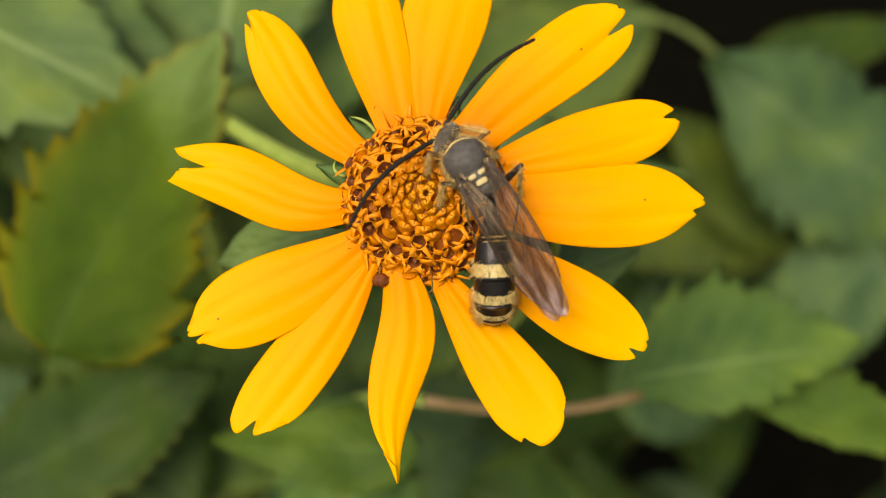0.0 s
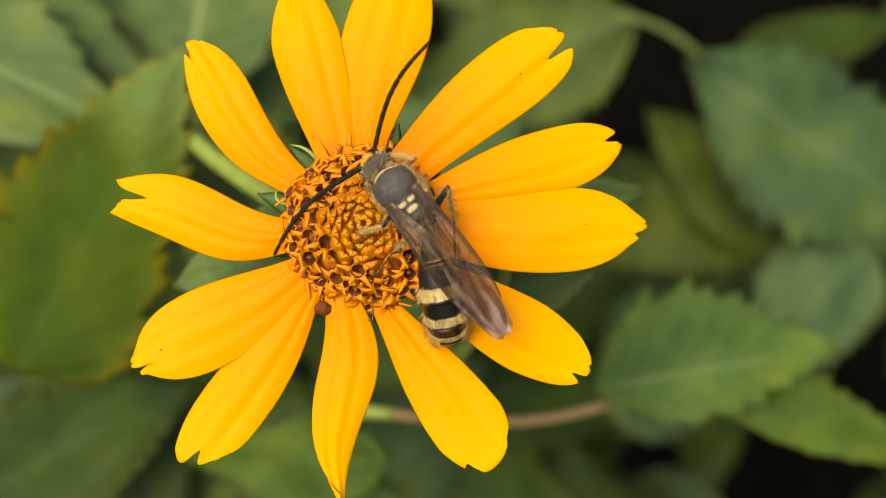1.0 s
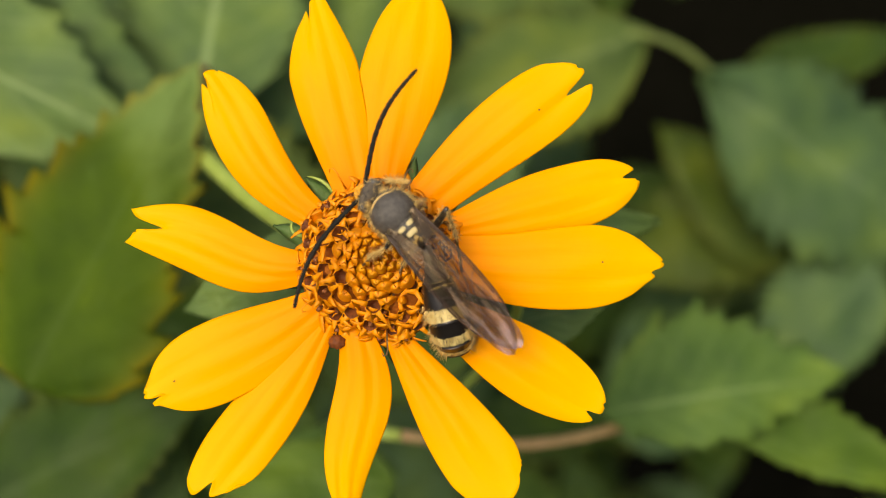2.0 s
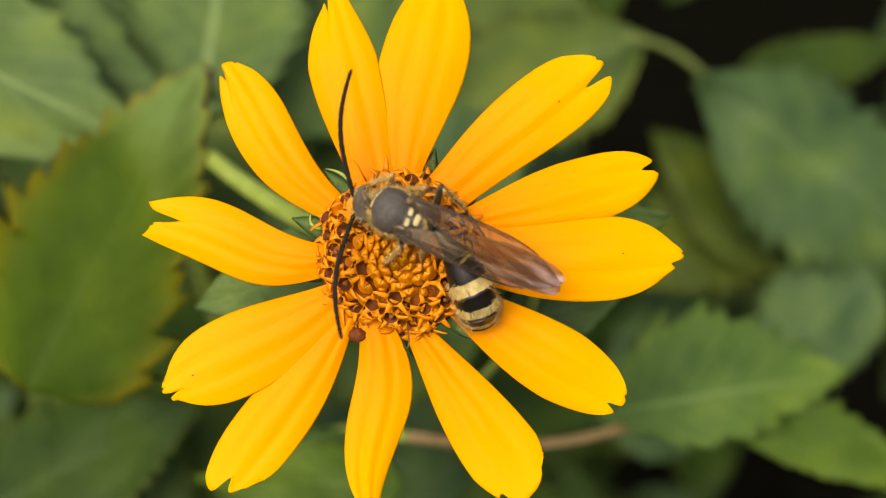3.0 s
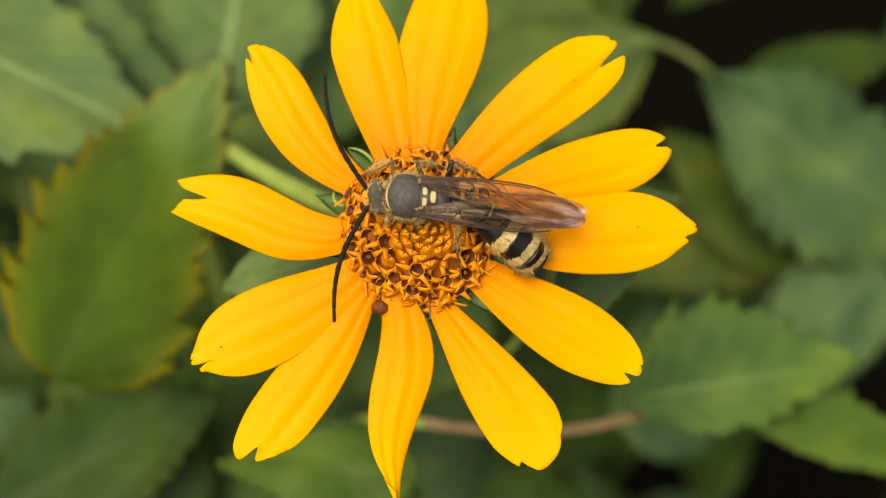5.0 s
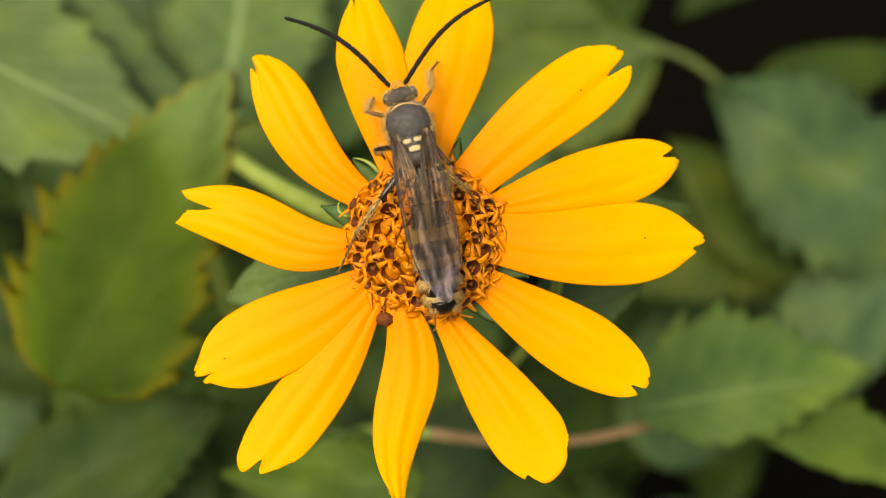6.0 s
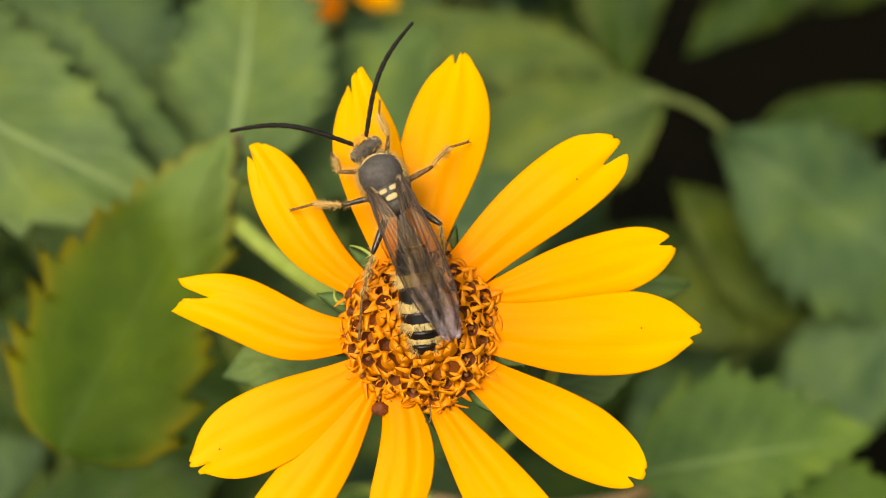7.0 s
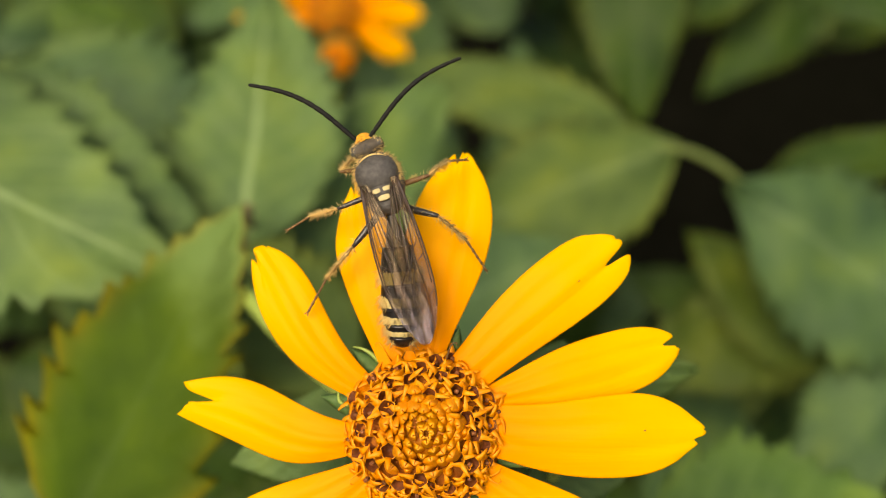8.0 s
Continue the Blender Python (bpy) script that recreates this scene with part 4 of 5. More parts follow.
def build_wasp():
    rng = random.Random(21)
    w = thing("wasp", VIEW.copy(), "slender black and cream banded wasp on the flower", "wasp")
    p = {}
    bm = bmesh.new()
    ball(bm, (0, 0.15, 0), (1.90, 1.85, 1.62), 28, 18, 0.02)
    ball(bm, (0, 1.25, -0.25), (1.45, 0.85, 1.15), 20, 12, 0.02)
    ball(bm, (0, -1.55, 0.20), (1.40, 0.95, 1.25), 20, 12, 0.02)
    ball(bm, (0, -2.6, -0.15), (1.50, 1.00, 1.35), 20, 12, 0.03)
    ball(bm, (1.25, -0.9, -0.5), (0.75, 1.6, 1.1), 14, 10, 0.05)
    ball(bm, (-1.25, -0.9, -0.5), (0.75, 1.6, 1.1), 14, 10, 0.05)
    p["thorax"] = part("thorax", bm, THORAX, w, "dusty dark grey thorax")
    for x, y, z, rx, ry in ((0.46, -1.45, 1.42, 0.34, 0.19), (-0.46, -1.45, 1.42, 0.34, 0.19), (0, -2.15, 1.42, 0.50, 0.24)):
        bm = bmesh.new()
        sheet(bm, [[V((x + rx * u * (1 - 0.12 * v ** 4), y + ry * v * (1 - 0.25 * u ** 4), z + 0.10 - 0.22 * (x + rx * u) ** 2 - 0.3 * (ry * v) ** 2)) for u in (-1, -0.8, -0.4, 0, 0.4, 0.8, 1)] for v in (-1, -0.6, 0, 0.6, 1)], 0.30)
        part("marking", bm, CREAM, p["thorax"], "cream bar")
    bm = bmesh.new()
    tube(bm, [V((1.62 * math.sin(a), 0.45 + 1.25 * math.cos(a), 1.02 - 1.0 * (abs(a) / 1.5) ** 2)) for a in (-1.4 + 2.8 * k / 16 for k in range(17))], [0.065] * 17, 6)
    part("collar", bm, HAIR, p["thorax"], "pale gold collar rim")
    wasp_hair("hair", on_ball(rng, (0, -0.05, -0.1), (1.95, 2.08, 1.55), 950, lambda n: n.z < 0.4 and (abs(n.x) > 0.45 or n.y > 0.5)), rng, 0.60, HAIR, p["thorax"], thick=0.03)
    wasp_hair("fuzz", on_ball(rng, (0, 0.15, 0), (1.92, 2.05, 1.62), 300, lambda n: n.z > 0.1), rng, 0.20, THORAX, p["thorax"], thick=0.02)
    wasp_hair("hair", on_ball(rng, (0, -2.5, -0.1), (1.55, 1.1, 1.35), 200, lambda n: abs(n.x) > 0.6 and n.z < 0.4), rng, 0.6, HAIR, p["thorax"])
    # head, turned about the neck
    bm = bmesh.new()
    ball(bm, (0, 0.85, 0), (1.46, 0.80, 1.12), 24, 16, 0.04)
    ball(bm, (0, 1.35, -0.45), (0.75, 0.55, 0.75), 16, 10, 0.05)
    p["head"] = part("head", bm, HEAD, w, "grey-brown head dusted with pollen")
    p["head"].matrix_basis = pose(0, 1.65 * MM, 0)
    for sx in (1, -1):
        bm = bmesh.new()
        ball(bm, (1.03 * sx, 0.88, -0.05), (0.48, 0.56, 0.86), 18, 14)
        part("eye", bm, EYE, p["head"], "dark oval compound eye")
    bm = bmesh.new()
    for x, y in ((0, 0.95), (0.22, 0.68), (-0.22, 0.68)):
        ball(bm, (x, y, 1.10), (0.09, 0.09, 0.07), 8, 6)
    part("ocelli", bm, BLACK, p["head"])
    bm = bmesh.new()
    for q, n in on_ball(rng, (0, 1.50, 0.10), (0.72, 0.62, 0.85), 170, lambda n: n.y > -0.1):
        ball(bm, q, (0.11, 0.11, 0.11), 6, 4, 0.3)
    part("pollen", bm, POLLEN, p["head"], "orange pollen grains on the face", kind="stuff")
    wasp_hair("hair", on_ball(rng, (0, 0.85, 0), (1.46, 0.80, 1.12), 520, lambda n: n.z < 0.75 and abs(n.x) < 0.9), rng, 0.38, HAIR, p["head"], lean=V((0, 0.2, 0)))
    for side, sx in (("R", 1), ("L", -1)):
        bm = bmesh.new()
        arc = [V((-sx * 0.95 * math.sin(math.pi * s ** 1.15), 10.4 * s, 0.25 * math.sin(math.pi * s))) for s in (k / 66 for k in range(67))]
        rad = []
        for k in range(67):
            s = k / 66
            r = (0.16 if s < 0.05 else 0.195 + 0.03 * math.sin(math.pi * s)) * (1 - 0.25 * s ** 3)
            rad.append(r * (0.80 if k % 6 == 0 and k else 1.0) if k < 66 else 0.08)
        tube(bm, arc, rad, 10)
        p["antenna" + side] = part("antenna", bm, ANTENNA, p["head"], "long black beaded antenna")
    # wings folded over the back
    for side, sx, z in (("R", 1, 0.16), ("L", -1, 0.0)):
        rows = []
        nr, nc = 60, 31
        for i in range(nr):
            s = i / (nr - 1)
            y = -0.7 - 14.2 * s
            lead = sx * (1.55 + 0.55 * math.sin(math.pi * min(1, s * 0.95)) - 0.15 * s)
            wd = 0.5 + 2.75 * min(1, s / 0.60) ** 0.85
            close = 1.0 if s < 0.62 else math.sqrt(max(0.0, 1 - ((s - 0.62) / 0.38) ** 1.9))
            mid = lead - sx * wd * 0.5
            row = []
            for j in range(nc):
                u = j / (nc - 1)
                x = mid + sx * wd * (0.5 - u) * max(close, 0.03) - sx * 0.15 * (1 - close)
                zz = 1.35 + z + 0.75 * math.sin(math.pi * min(1, s * 1.1)) - 0.9 * s ** 2 - 0.55 * (1 - u) ** 2 * math.sin(math.pi * min(1, s + 0.1)) + 0.06 * math.sin(u * 9 + s * 5) + 0.07 * math.sin(u * 34 + 6 * s) * (1 - s) ** 0.7
                row.append(V((x, y, zz)))
            rows.append(row)
        bm = bmesh.new()
        sheet(bm, rows, 0.03)
        p["wing" + side] = part("forewing", bm, WING, w, "smoky amber translucent wing")
        bm = bmesh.new()

        def along(u0, u1, s0, s1, r, n=14):
            pts = []
            for k in range(n + 1):
                f = k / n
                s, u = s0 + (s1 - s0) * f, u0 + (u1 - u0) * f
                a, b = min(nr - 1, int(s * (nr - 1))), min(nc - 2, int(u * (nc - 1)))
                c = min(nr - 1, a + 1)
                fs, fu = s * (nr - 1) - a, u * (nc - 1) - b
                q = (rows[a][b] * (1 - fs) + rows[c][b] * fs) * (1 - fu) + (rows[a][b + 1] * (1 - fs) + rows[c][b + 1] * fs) * fu
                pts.append(q + V((0, 0, 0.02)))
            tube(bm, pts, [1.15 * r * (1 - 0.4 * k / n) for k in range(n + 1)], 5)

        along(0.0, 0.0, 0.0, 0.80, 0.085, 24)
        along(0.10, 0.06, 0.02, 0.66, 0.07, 20)
        along(0.30, 0.34, 0.02, 0.50, 0.05)
        along(0.62, 0.60, 0.02, 0.55, 0.05)
        along(0.95, 0.98, 0.05, 0.45, 0.045)
        along(0.34, 0.20, 0.50, 0.74, 0.04)
        along(0.34, 0.62, 0.42, 0.62, 0.04)
        along(0.06, 0.36, 0.48, 0.53, 0.04)
        along(0.20, 0.03, 0.74, 0.70, 0.04)
        along(0.60, 0.85, 0.55, 0.64, 0.035)
        along(0.62, 0.95, 0.30, 0.42, 0.035)
        along(0.36, 0.60, 0.53, 0.70, 0.035)
        along(0.20, 0.17, 0.04, 0.40, 0.04)
        along(0.46, 0.48, 0.04, 0.44, 0.04)
        along(0.80, 0.80, 0.05, 0.36, 0.035)
        along(0.17, 0.34, 0.40, 0.44, 0.035)
        along(0.48, 0.60, 0.44, 0.47, 0.03)
        along(0.20, 0.12, 0.74, 0.88, 0.022)
        along(0.60, 0.52, 0.70, 0.86, 0.022)
        along(0.85, 0.80, 0.64, 0.80, 0.022)
        part("wing_vein", bm, VEIN, p["wing" + side], "dark brown wing veins")
    # abdomen: a first segment on the waist, and five more behind it
    radii = (0.9, 1.30, 1.72, 1.76, 1.65, 1.40, 1.00, 0.30)
    lengths = (3.4, 3.2, 2.4, 1.7, 1.3, 1.3)
    bands = ((3.15, 3.7), (2.15, 3.20), (1.55, 2.35), (1.05, 1.65), (0.80, 1.25), (9, 10))
    p["segments"] = []
    for k in range(6):
        bm = bmesh.new()
        n, sides = 9, 26
        rings = []
        for i in range(n + 1):
            s = i / n
            r = radii[k] * 0.97 + (radii[k + 1] - radii[k] * 0.97) * math.sin(s * math.pi / 2)
            if k == 0:
                r = 0.32 + (radii[1] - 0.32) * s ** 1.3
            if k == 5:
                r = radii[5] * 0.97 * math.sqrt(max(0.002, 1 - (s * 0.99) ** 2.2))
            y = -(lengths[k] + 0.22) * s
            rings.append([bm.verts.new((r * math.cos(q), y, 0.86 * r * math.sin(q))) for q in (2 * math.pi * t / sides for t in range(sides))])
        for r0, r1 in zip(rings, rings[1:]):
            for t in range(sides):
                bm.faces.new((r0[t], r0[(t + 1) % sides], r1[(t + 1) % sides], r1[t]))
        bm.faces.new(rings[0])
        bm.faces.new(rings[-1][::-1])
        roots = []
        for _ in range(300 if k else 0):
            q = rng.uniform(0, 2 * math.pi)
            r = radii[k + 1] if k < 5 else radii[5] * 0.75
            y = -lengths[k] * (rng.uniform(0.55, 1.0) if k < 5 else rng.uniform(0.2, 0.75))
            nrm = V((math.cos(q), 0, math.sin(q)))
            roots.append((V((r * nrm.x, y, 0.86 * r * nrm.z)), nrm))
        flank = [q for q in roots if abs(q[1].x) > 0.55 or q[1].z < 0]
        hairs(bm, flank, rng, 0.85, 0.028, V((0, -0.9, 0)), 0.2, 1)
        hairs(bm, [q for q in roots if q not in flank], rng, 0.45, 0.02, V((0, -2.2, 0)), 0.2, 2)
        mats = (band_material("abdomen_band", *bands[k]), HAIR, BLACK)
        if k == 0:
            p["abdomen"] = part("abdomen", bm, mats, w, "black abdomen with cream bands")
        else:
            p["segments"].append(part("segment", bm, mats, p["abdomen"], "black segment with a cream hair-fringed band" if k < 5 else "hairy black tail segment"))
    # legs: a black thigh, and under it the gold-haired shin and foot
    p["legs"] = {}
    for key, hip, thigh, shin in LEGS:
        bm = bmesh.new()
        tube(bm, [V((0, -0.25, 0)), V((0, 0.15, 0)), V((0, thigh * 0.45, 0.06)), V((0, thigh * 0.85, 0.02)), V((0, thigh + 0.08, 0))], [r * (1.0 if key[1] == "H" else 0.78 if key[1] == "M" else 0.66) for r in (0.20, 0.30, 0.32, 0.25, 0.17)], 10)
        hairs(bm, [(V((0.3 * math.cos(q), rng.uniform(0.2, thigh), 0.3 * math.sin(q))), V((math.cos(q), 0, math.sin(q)))) for q in (rng.uniform(0, 6.28) for _ in range(70))], rng, 0.38, 0.018, V((0, 0.5, 0)), 0.3, 1)
        leg = part("leg", bm, (BLACK if key in ("LM", "LH", "RH") else FOOT, HAIR), w, "black leg with gold bristles" if key in ("LM", "LH", "RH") else "brown leg with gold bristles")
        bm = bmesh.new()
        k = shin * 0.52
        bend = 0.55 if key[0] == "R" else -0.35
        pts = [V((0, 0, 0)), V((bend * 0.45, k * 0.3, 0.05)), V((bend, k, 0.02))]
        tube(bm, pts, [0.12, 0.17, 0.15], 8)
        y, r = k, 0.11
        for j in range(5):
            step = (shin - k) / 5
            f0, f1 = bend * (1 - j / 5), bend * (0.8 - j / 5)
            tube(bm, [V((f0, y, 0)), V((f1 * 0.7 + f0 * 0.3, y + step * 0.7, 0)), V((f1, y + step, 0))], [r * 0.8, r * 1.2, r], 6, 2)
            y += step
        for sx in (1, -1):
            tube(bm, [V((0, shin - 0.05, 0)), V((sx * 0.14, shin + 0.15, -0.02)), V((sx * 0.16, shin + 0.25, -0.10))], [0.06, 0.05, 0.015], 5, 2)
        hairs(bm, [(V((0.18 * math.cos(q) + bend * h, 0.1 + (k - 0.1) * h, 0.18 * math.sin(q))), V((math.cos(q), 0, math.sin(q)))) for q, h in ((rng.uniform(0, 6.28), rng.random()) for _ in range(200))], rng, 0.6, 0.022, V((0, 0.9, 0)), 0.3, 1)
        shin_ob = part("shin", bm, (SHIN_DARK if key[1] == "H" else SHIN, HAIR, FOOT), leg, "gold-haired shin and jointed foot")
        p["legs"][key] = (leg, shin_ob)
    return w, p


# key, hip (mm, in the wasp's space), thigh, shin with foot
LEGS = (("LF", (-0.9, 1.0, -1.2), 2.5, 4.6), ("RF", (0.9, 1.0, -1.2), 2.5, 4.6),
        ("LM", (-1.3, -1.2, -1.3), 2.9, 5.4), ("RM", (1.3, -1.2, -1.3), 2.9, 5.4),
        ("LH", (-1.2, -3.1, -1.2), 3.3, 7.6), ("RH", (1.2, -3.1, -1.2), 3.3, 7.6))
WASP, PARTS = build_wasp()


def leg_poses(hip, thigh, shin, foot, bias):
    """The thigh's and the shin's poses that set the foot down, with the knee bent towards bias."""
    hip, foot = V(hip), V(foot)
    d = foot - hip
    far = min(max(d.length, abs(shin - thigh) + 0.3), (thigh + shin) * 0.985)
    d.normalize()
    along = (thigh ** 2 + far ** 2 - shin ** 2) / (2 * far)
    up = (bias - d * bias.dot(d)).normalized()
    knee = hip + d * along + up * math.sqrt(max(0.0, thigh ** 2 - along ** 2))
    foot = hip + d * far
    y = (knee - hip).normalized()
    e = (foot - knee).normalized()
    x = y.cross(e).normalized()
    z = x.cross(y)
    m = Matrix((x, y, z)).transposed().to_4x4()
    m.translation = hip * MM
    return m, Matrix.Translation((0, thigh * MM, 0)) @ Matrix.Rotation(math.atan2(e.dot(z), e.dot(y)), 4, "X")


def motions():
    # seconds, place of the back, heading, pitch, roll
    ride = (
        (0.0, 0.38, 2.82, 5.1, 123.9, 0, 0), (0.5, -0.09, 3.53, 5.1, 124.8, 0, 0), (1.0, -0.08, 2.99, 5.1, 128.9, 0, 0), (1.5, -1.45, 4.21, 5.1, 131.7, 0, 0),
        (1.7, -1.50, 4.20, 5.1, 131.3, 0, 0), (2.3, -2.20, 3.50, 5.1, 145.0, 0, 0), (2.8, -3.50, 3.20, 5.1, 159.4, 0, 0), (3.0, -3.61, 3.36, 5.1, 158.9, 0, 0),
        (3.2, -3.60, 3.45, 5.1, 161.0, 0, 0), (3.3, -3.75, 3.30, 5.1, 166.5, 0, 0), (3.5, -4.00, 2.80, 5.1, 177.9, 0, 0), (4.0, -3.37, 1.53, 5.1, 181.3, 0, 0),
        (4.5, -3.81, 1.11, 5.1, 189.8, 0, 0), (4.7, -4.00, 1.20, 5.1, 189.6, 0, 0), (5.1, -4.30, 3.00, 5.1, 168.0, 0, 0), (5.5, -4.90, 5.50, 5.2, 138.0, 0, 0),
        (5.8, -4.81, 7.19, 5.3, 119.3, 0, 0), (6.0, -4.49, 9.13, 5.4, 104.7, 0, 0), (6.2, -4.55, 9.70, 5.4, 105.5, 0, 0), (6.5, -4.18, 11.11, 5.3, 108.5, 0, 0),
        (6.8, -5.10, 12.20, 5.1, 113.0, 0, 0), (7.0, -6.35, 12.83, 5.0, 116.8, 0, 0), (7.2, -6.40, 14.20, 4.9, 116.5, 0, 0), (7.5, -7.24, 18.62, 4.5, 103.4, 0, 0),
        (7.8, -7.10, 21.10, 4.3, 107.5, 0, 0), (8.0, -6.87, 22.07, 4.3, 108.9, 0, 0))
    places = {t: pose(x * MM, y * MM, z * MM, 0, 0, h - 90) @ pose(0, 0, 0, pitch, roll, 0) for t, x, y, z, h, pitch, roll in ride}
    walk(WASP, [(t, VIEW @ m) for t, m in places.items()])

    # seconds, turn of the head, right and left antenna (degrees from straight ahead), their lift
    looks = ((0.0, 23, -80, 103, 8), (0.5, 15, -74, 103, 8), (1.0, 11, -67, 96, 8), (1.5, 18, -74, 101, 8), (3.0, 26, -68, 106, 8), (3.5, 22, -64, 111, 6),
             (4.0, 21, -52, 95, 2), (4.5, 18, -65, 93, 8), (6.0, 3, -62, 43, 10), (6.5, 11, -56, 50, 10), (7.0, 10, -50, 58, 10), (7.5, 5, -60, 47, 10), (8.0, 4, -70, 44, 10))
    walk(PARTS["head"], [(t, pose(0, 1.65 * MM, 0.1 * MM, 0, 0, h) @ pose(0, 0, 0, -22 if t < 5 else 0, 0, 0)) for t, h, *_ in looks])
    walk(PARTS["antennaR"], [(t, pose(0.38 * MM, 1.45 * MM, 0.45 * MM, 22 if t < 5 else 0) @ pose(0, 0, 0, 0, 0, r - h) @ pose(0, 0, 0, e, 0, 0)) for t, h, r, l, e in looks])
    walk(PARTS["antennaL"], [(t, pose(-0.38 * MM, 1.45 * MM, 0.45 * MM, 22 if t < 5 else 0) @ pose(0, 0, 0, 0, 0, l - h) @ pose(0, 0, 0, e, 0, 0)) for t, h, r, l, e in looks])

    # seconds, how far the wings are folded over one another
    folds = ((0.0, 0.4), (1.7, 0.5), (2.8, 0.6), (4.7, 0.5), (5.8, -0.4), (6.5, -0.6), (7.0, 0.2), (7.5, 0.0), (8.0, -0.6))
    walk(PARTS["wingR"], [(t, pose(0, 0, 0, 0, 0, -2.5 - f)) for t, f in folds])
    walk(PARTS["wingL"], [(t, pose(0, 0, 0, 0, 0, -2.5 + f)) for t, f in folds])

    # seconds, abdomen's turn and dip at the waist, then turn and dip from segment to segment, and how far the segments are drawn out
    curls = ((0.0, -30, 0, -0.5, 17, 0.92), (0.5, -27, 0, -1, 15, 0.92), (1.5, -26, 0, 0, 20, 0.90), (3.0, -29, 0, -6, 21, 0.86), (3.5, -30, 0, -8, 20, 0.86), (4.0, -30, 0, -6, 22, 0.84), (4.5, -30, 0, -6, 22, 0.84),
             (5.8, -4, 4, -0.2, 3, 0.92), (6.5, -5, 4, -0.9, 3, 0.95), (7.0, -10, 4, -2.4, 4, 0.92), (7.5, -3, 5, -0.3, 3, 0.86), (8.0, -8, 5, -2.5, 4, 0.86))
    lengths = (3.4, 3.2, 2.4, 1.7, 1.3)
    walk(PARTS["abdomen"], [(t, pose(0, (-3.6 if t < 5 else -3.3) * MM, -0.15 * MM, dip, 0, turn)) for t, turn, dip, *_ in curls])
    chains = []
    for t, _, _, turn, dip, drawn in curls:
        m, chain = Matrix(), []
        for n, down, aside in zip(lengths, (0.5, 1.0, 1.3, 1.4, 1.4), (2.4, 1.0, 0.6, 0.4, 0.4)):
            m = m @ pose(0, -n * drawn * MM, 0, dip * down, 0, turn * aside)
            chain.append(m.copy())
        chains.append((t, chain))
    for k, ob in enumerate(PARTS["segments"]):
        walk(ob, [(t, chain[k]) for t, chain in chains])

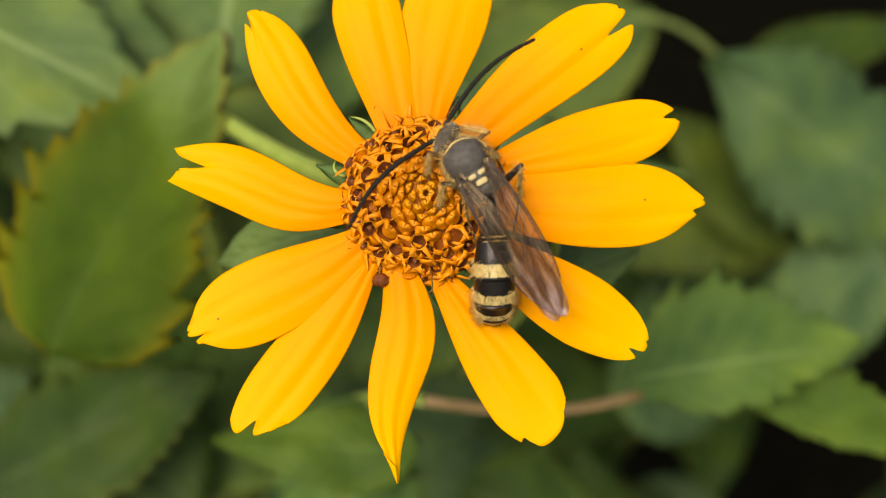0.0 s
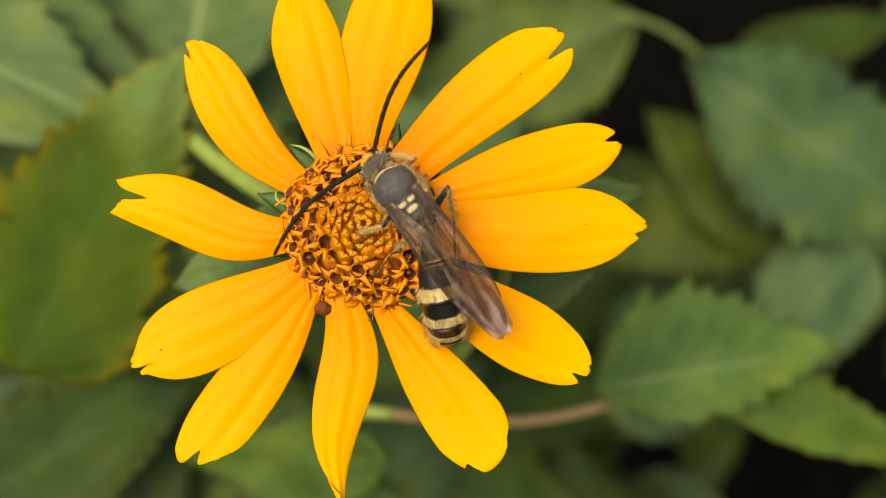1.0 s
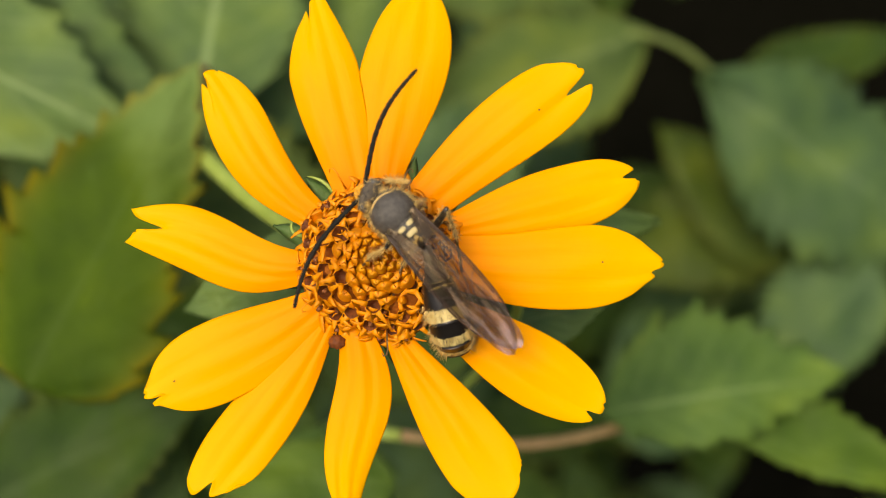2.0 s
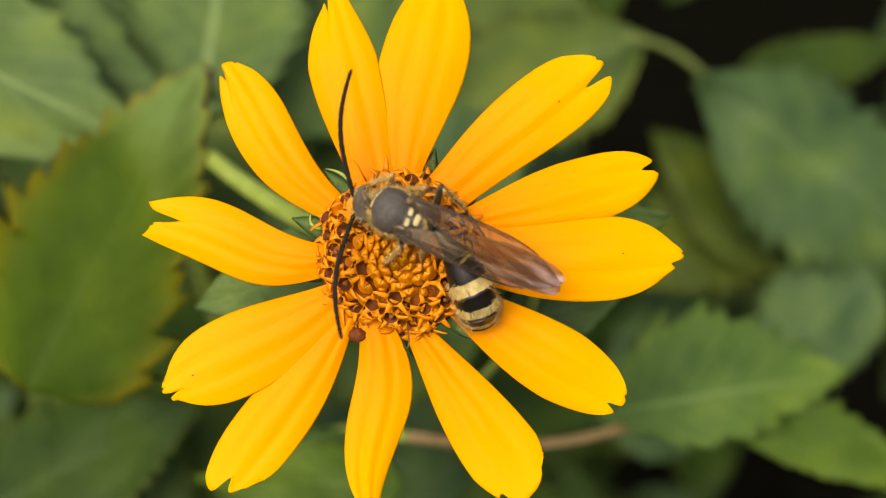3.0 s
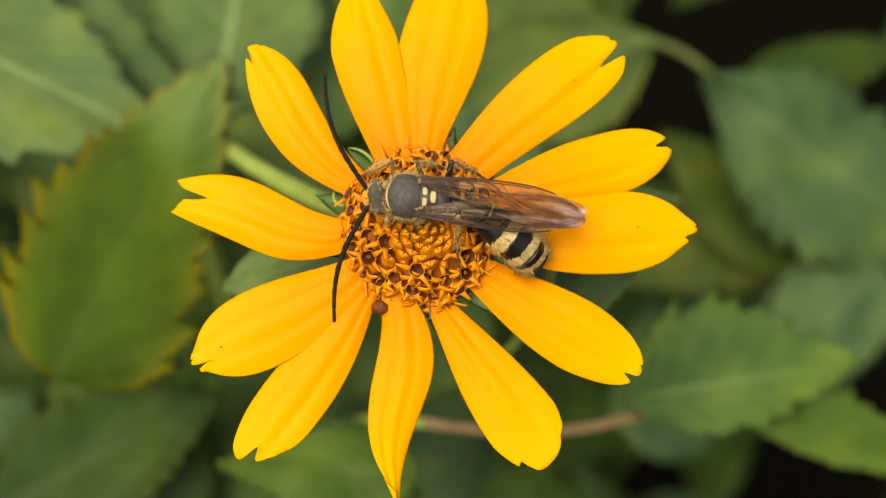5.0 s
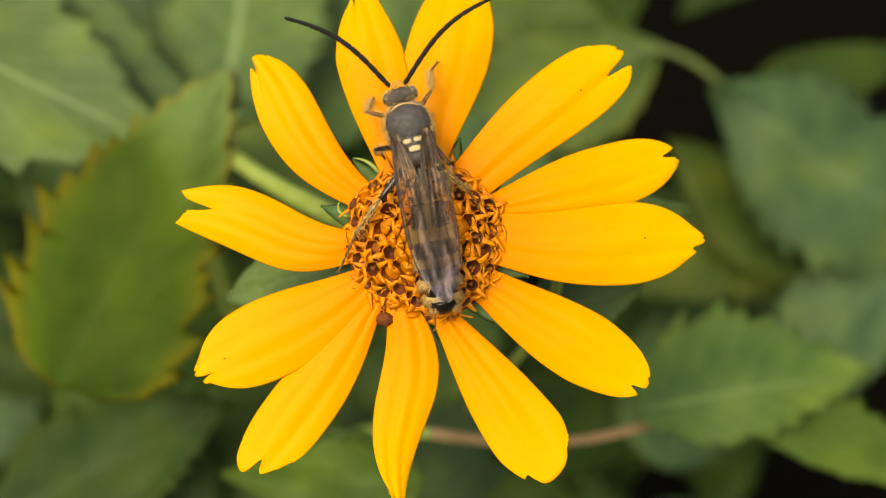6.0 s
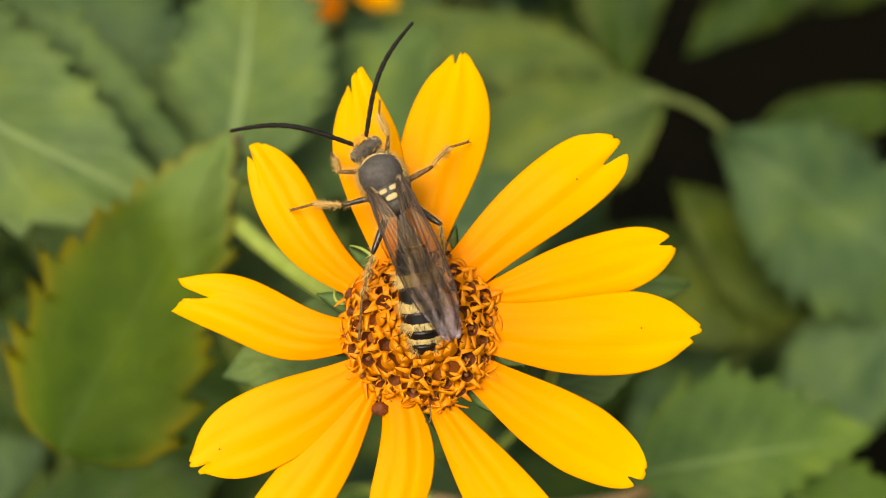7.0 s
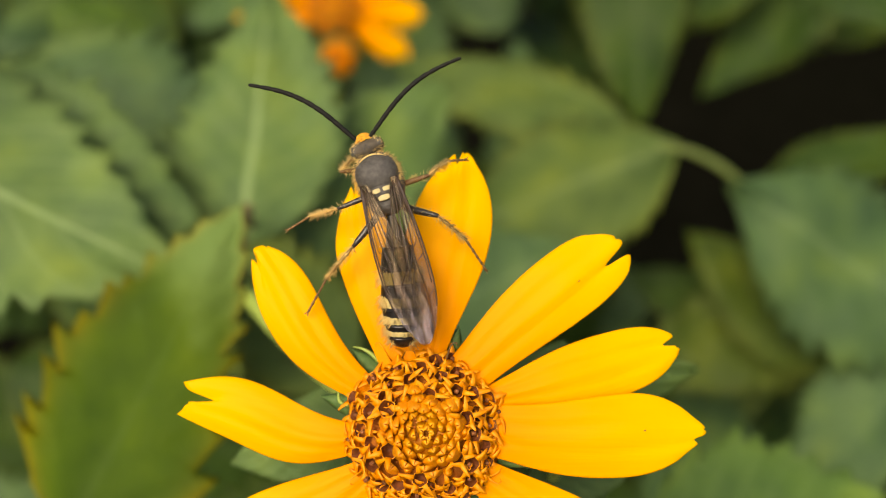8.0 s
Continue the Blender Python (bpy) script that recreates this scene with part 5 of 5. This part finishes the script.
    # seconds, then where each foot stands on the flower
    feet = (
        (0.0, dict(LF=(-2.4, 0.2, 2.4), RF=(-0.8, 6.1, 2.2), LM=(-1.4, -2.7, 2.2), RM=(3.8, 1.9, 1.8), LH=(1.5, -3.5, 2.0), RH=(4.6, -3.0, 1.0))),
        (0.5, dict(LF=(-1.8, 1.5, 2.4), RF=(-1.3, 6.8, 2.2), LM=(-5.6, -1.9, 2.2), RM=(3.1, 3.1, 1.8), LH=(-2.0, -3.9, 2.0), RH=(4.4, -2.2, 1.0))),
        (1.0, dict(LF=(-1.9, 2.4, 2.4), RF=(-1.5, 6.2, 2.2), LM=(-4.5, -1.4, 2.2), RM=(2.2, 4.1, 1.8), LH=(-2.0, -4.0, 2.0), RH=(4.7, -2.3, 1.0))),
        (1.5, dict(LF=(-3.5, 2.7, 2.4), RF=(-3.0, 7.3, 2.2), LM=(-4.8, -0.5, 2.2), RM=(1.5, 4.3, 1.8), LH=(-2.2, -2.9, 2.0), RH=(3.6, -0.9, 1.0))),
        (3.0, dict(LF=(-5.3, 1.1, 2.4), RF=(-6.5, 5.4, 2.2), LM=(-4.8, -2.1, 2.2), RM=(-2.8, 4.7, 1.8), LH=(-1.1, -2.8, 2.0), RH=(4.0, 1.6, 1.0))),
        (3.5, dict(LF=(-5.5, 0.8, 2.4), RF=(-7.4, 3.8, 2.2), LM=(-3.3, -1.3, 2.2), RM=(-1.5, 4.8, 1.8), LH=(-0.2, -2.5, 2.0), RH=(4.0, 3.1, 1.0))),
        (4.0, dict(LF=(-5.1, -0.1, 2.4), RF=(-6.8, 2.4, 2.2), LM=(-2.8, -2.5, 2.2), RM=(-1.2, 4.1, 1.8), LH=(0.2, -2.8, 2.0), RH=(4.8, 2.4, 1.0))),
        (4.5, dict(LF=(-5.0, -0.3, 2.4), RF=(-7.3, 1.4, 2.2), LM=(-2.5, -1.9, 2.2), RM=(-1.8, 3.9, 1.8), LH=(0.2, -2.4, 2.0), RH=(4.0, 3.1, 1.0))),
        (6.0, dict(LF=(-7.7, 12.3, 0.6), RF=(-2.1, 15.6, 0.2), LM=(-6.7, 7.0, 1.0), LH=(-10.6, -2.8, 1.6), RM=(-1.4, 1.3, 1.6), RH=(1.8, 2.0, 1.5))),
        (6.5, dict(LF=(-11.4, 16.8, 0.1), RF=(-0.5, 14.9, 0.1), LM=(-13.8, 12.5, 0.0), LH=(-8.2, -1.6, 2.0), RM=(1.8, 16.7, 0.0), RH=(2.4, 2.0, 1.8))),
        (7.0, dict(LF=(-11.0, 15.3, 0.8), RF=(-6.9, 20.5, 0.0), LM=(-16.3, 10.2, 0.0), LH=(-8.5, -1.2, 2.2), RM=(1.0, 16.5, 0.0), RH=(-1.6, 2.0, 1.6))),
        (7.5, dict(LF=(-9.6, 20.8, 0.8), RF=(-7.6, 20.6, 0.8), LM=(-17.0, 14.2, 0.0), LH=(-11.8, 6.4, 0.3), RM=(-2.6, 19.0, 0.6), RH=(2.6, 14.5, -0.3))),
        (8.0, dict(LF=(-8.8, 24.6, 0.8), RF=(-6.9, 24.6, 0.8), LM=(-15.6, 17.6, 1.0), LH=(-14.7, 8.8, 0.3), RM=(0.7, 24.1, -0.3), RH=(2.4, 14.1, -0.2))))
    for key, hip, thigh, shin in LEGS:
        wide = 1.6
        bias = V((-wide if key[0] == "L" else wide, {"F": 0.5, "M": -0.2, "H": -1.0}[key[1]], 1.0))
        rows = []
        for t, spots in feet:
            if key == "RH":
                bias = V((1.5, -1.6, 0.9)) if t < 5 else V((0.9, -1.9, 0.8)) if t < 7.2 else V((1.6, -1.0, 1.0))
            if key == "RF" and t > 7.2:
                bias = V((-1.2, 0.2, 0.3))
            foot = (places[t].inverted() @ (V(spots[key]) * MM)) / MM
            rows.append((t, *leg_poses(hip, thigh, shin, foot, bias)))
        walk(PARTS["legs"][key][0], [(t, a) for t, a, _ in rows])
        walk(PARTS["legs"][key][1], [(t, b) for t, _, b in rows])


motions()
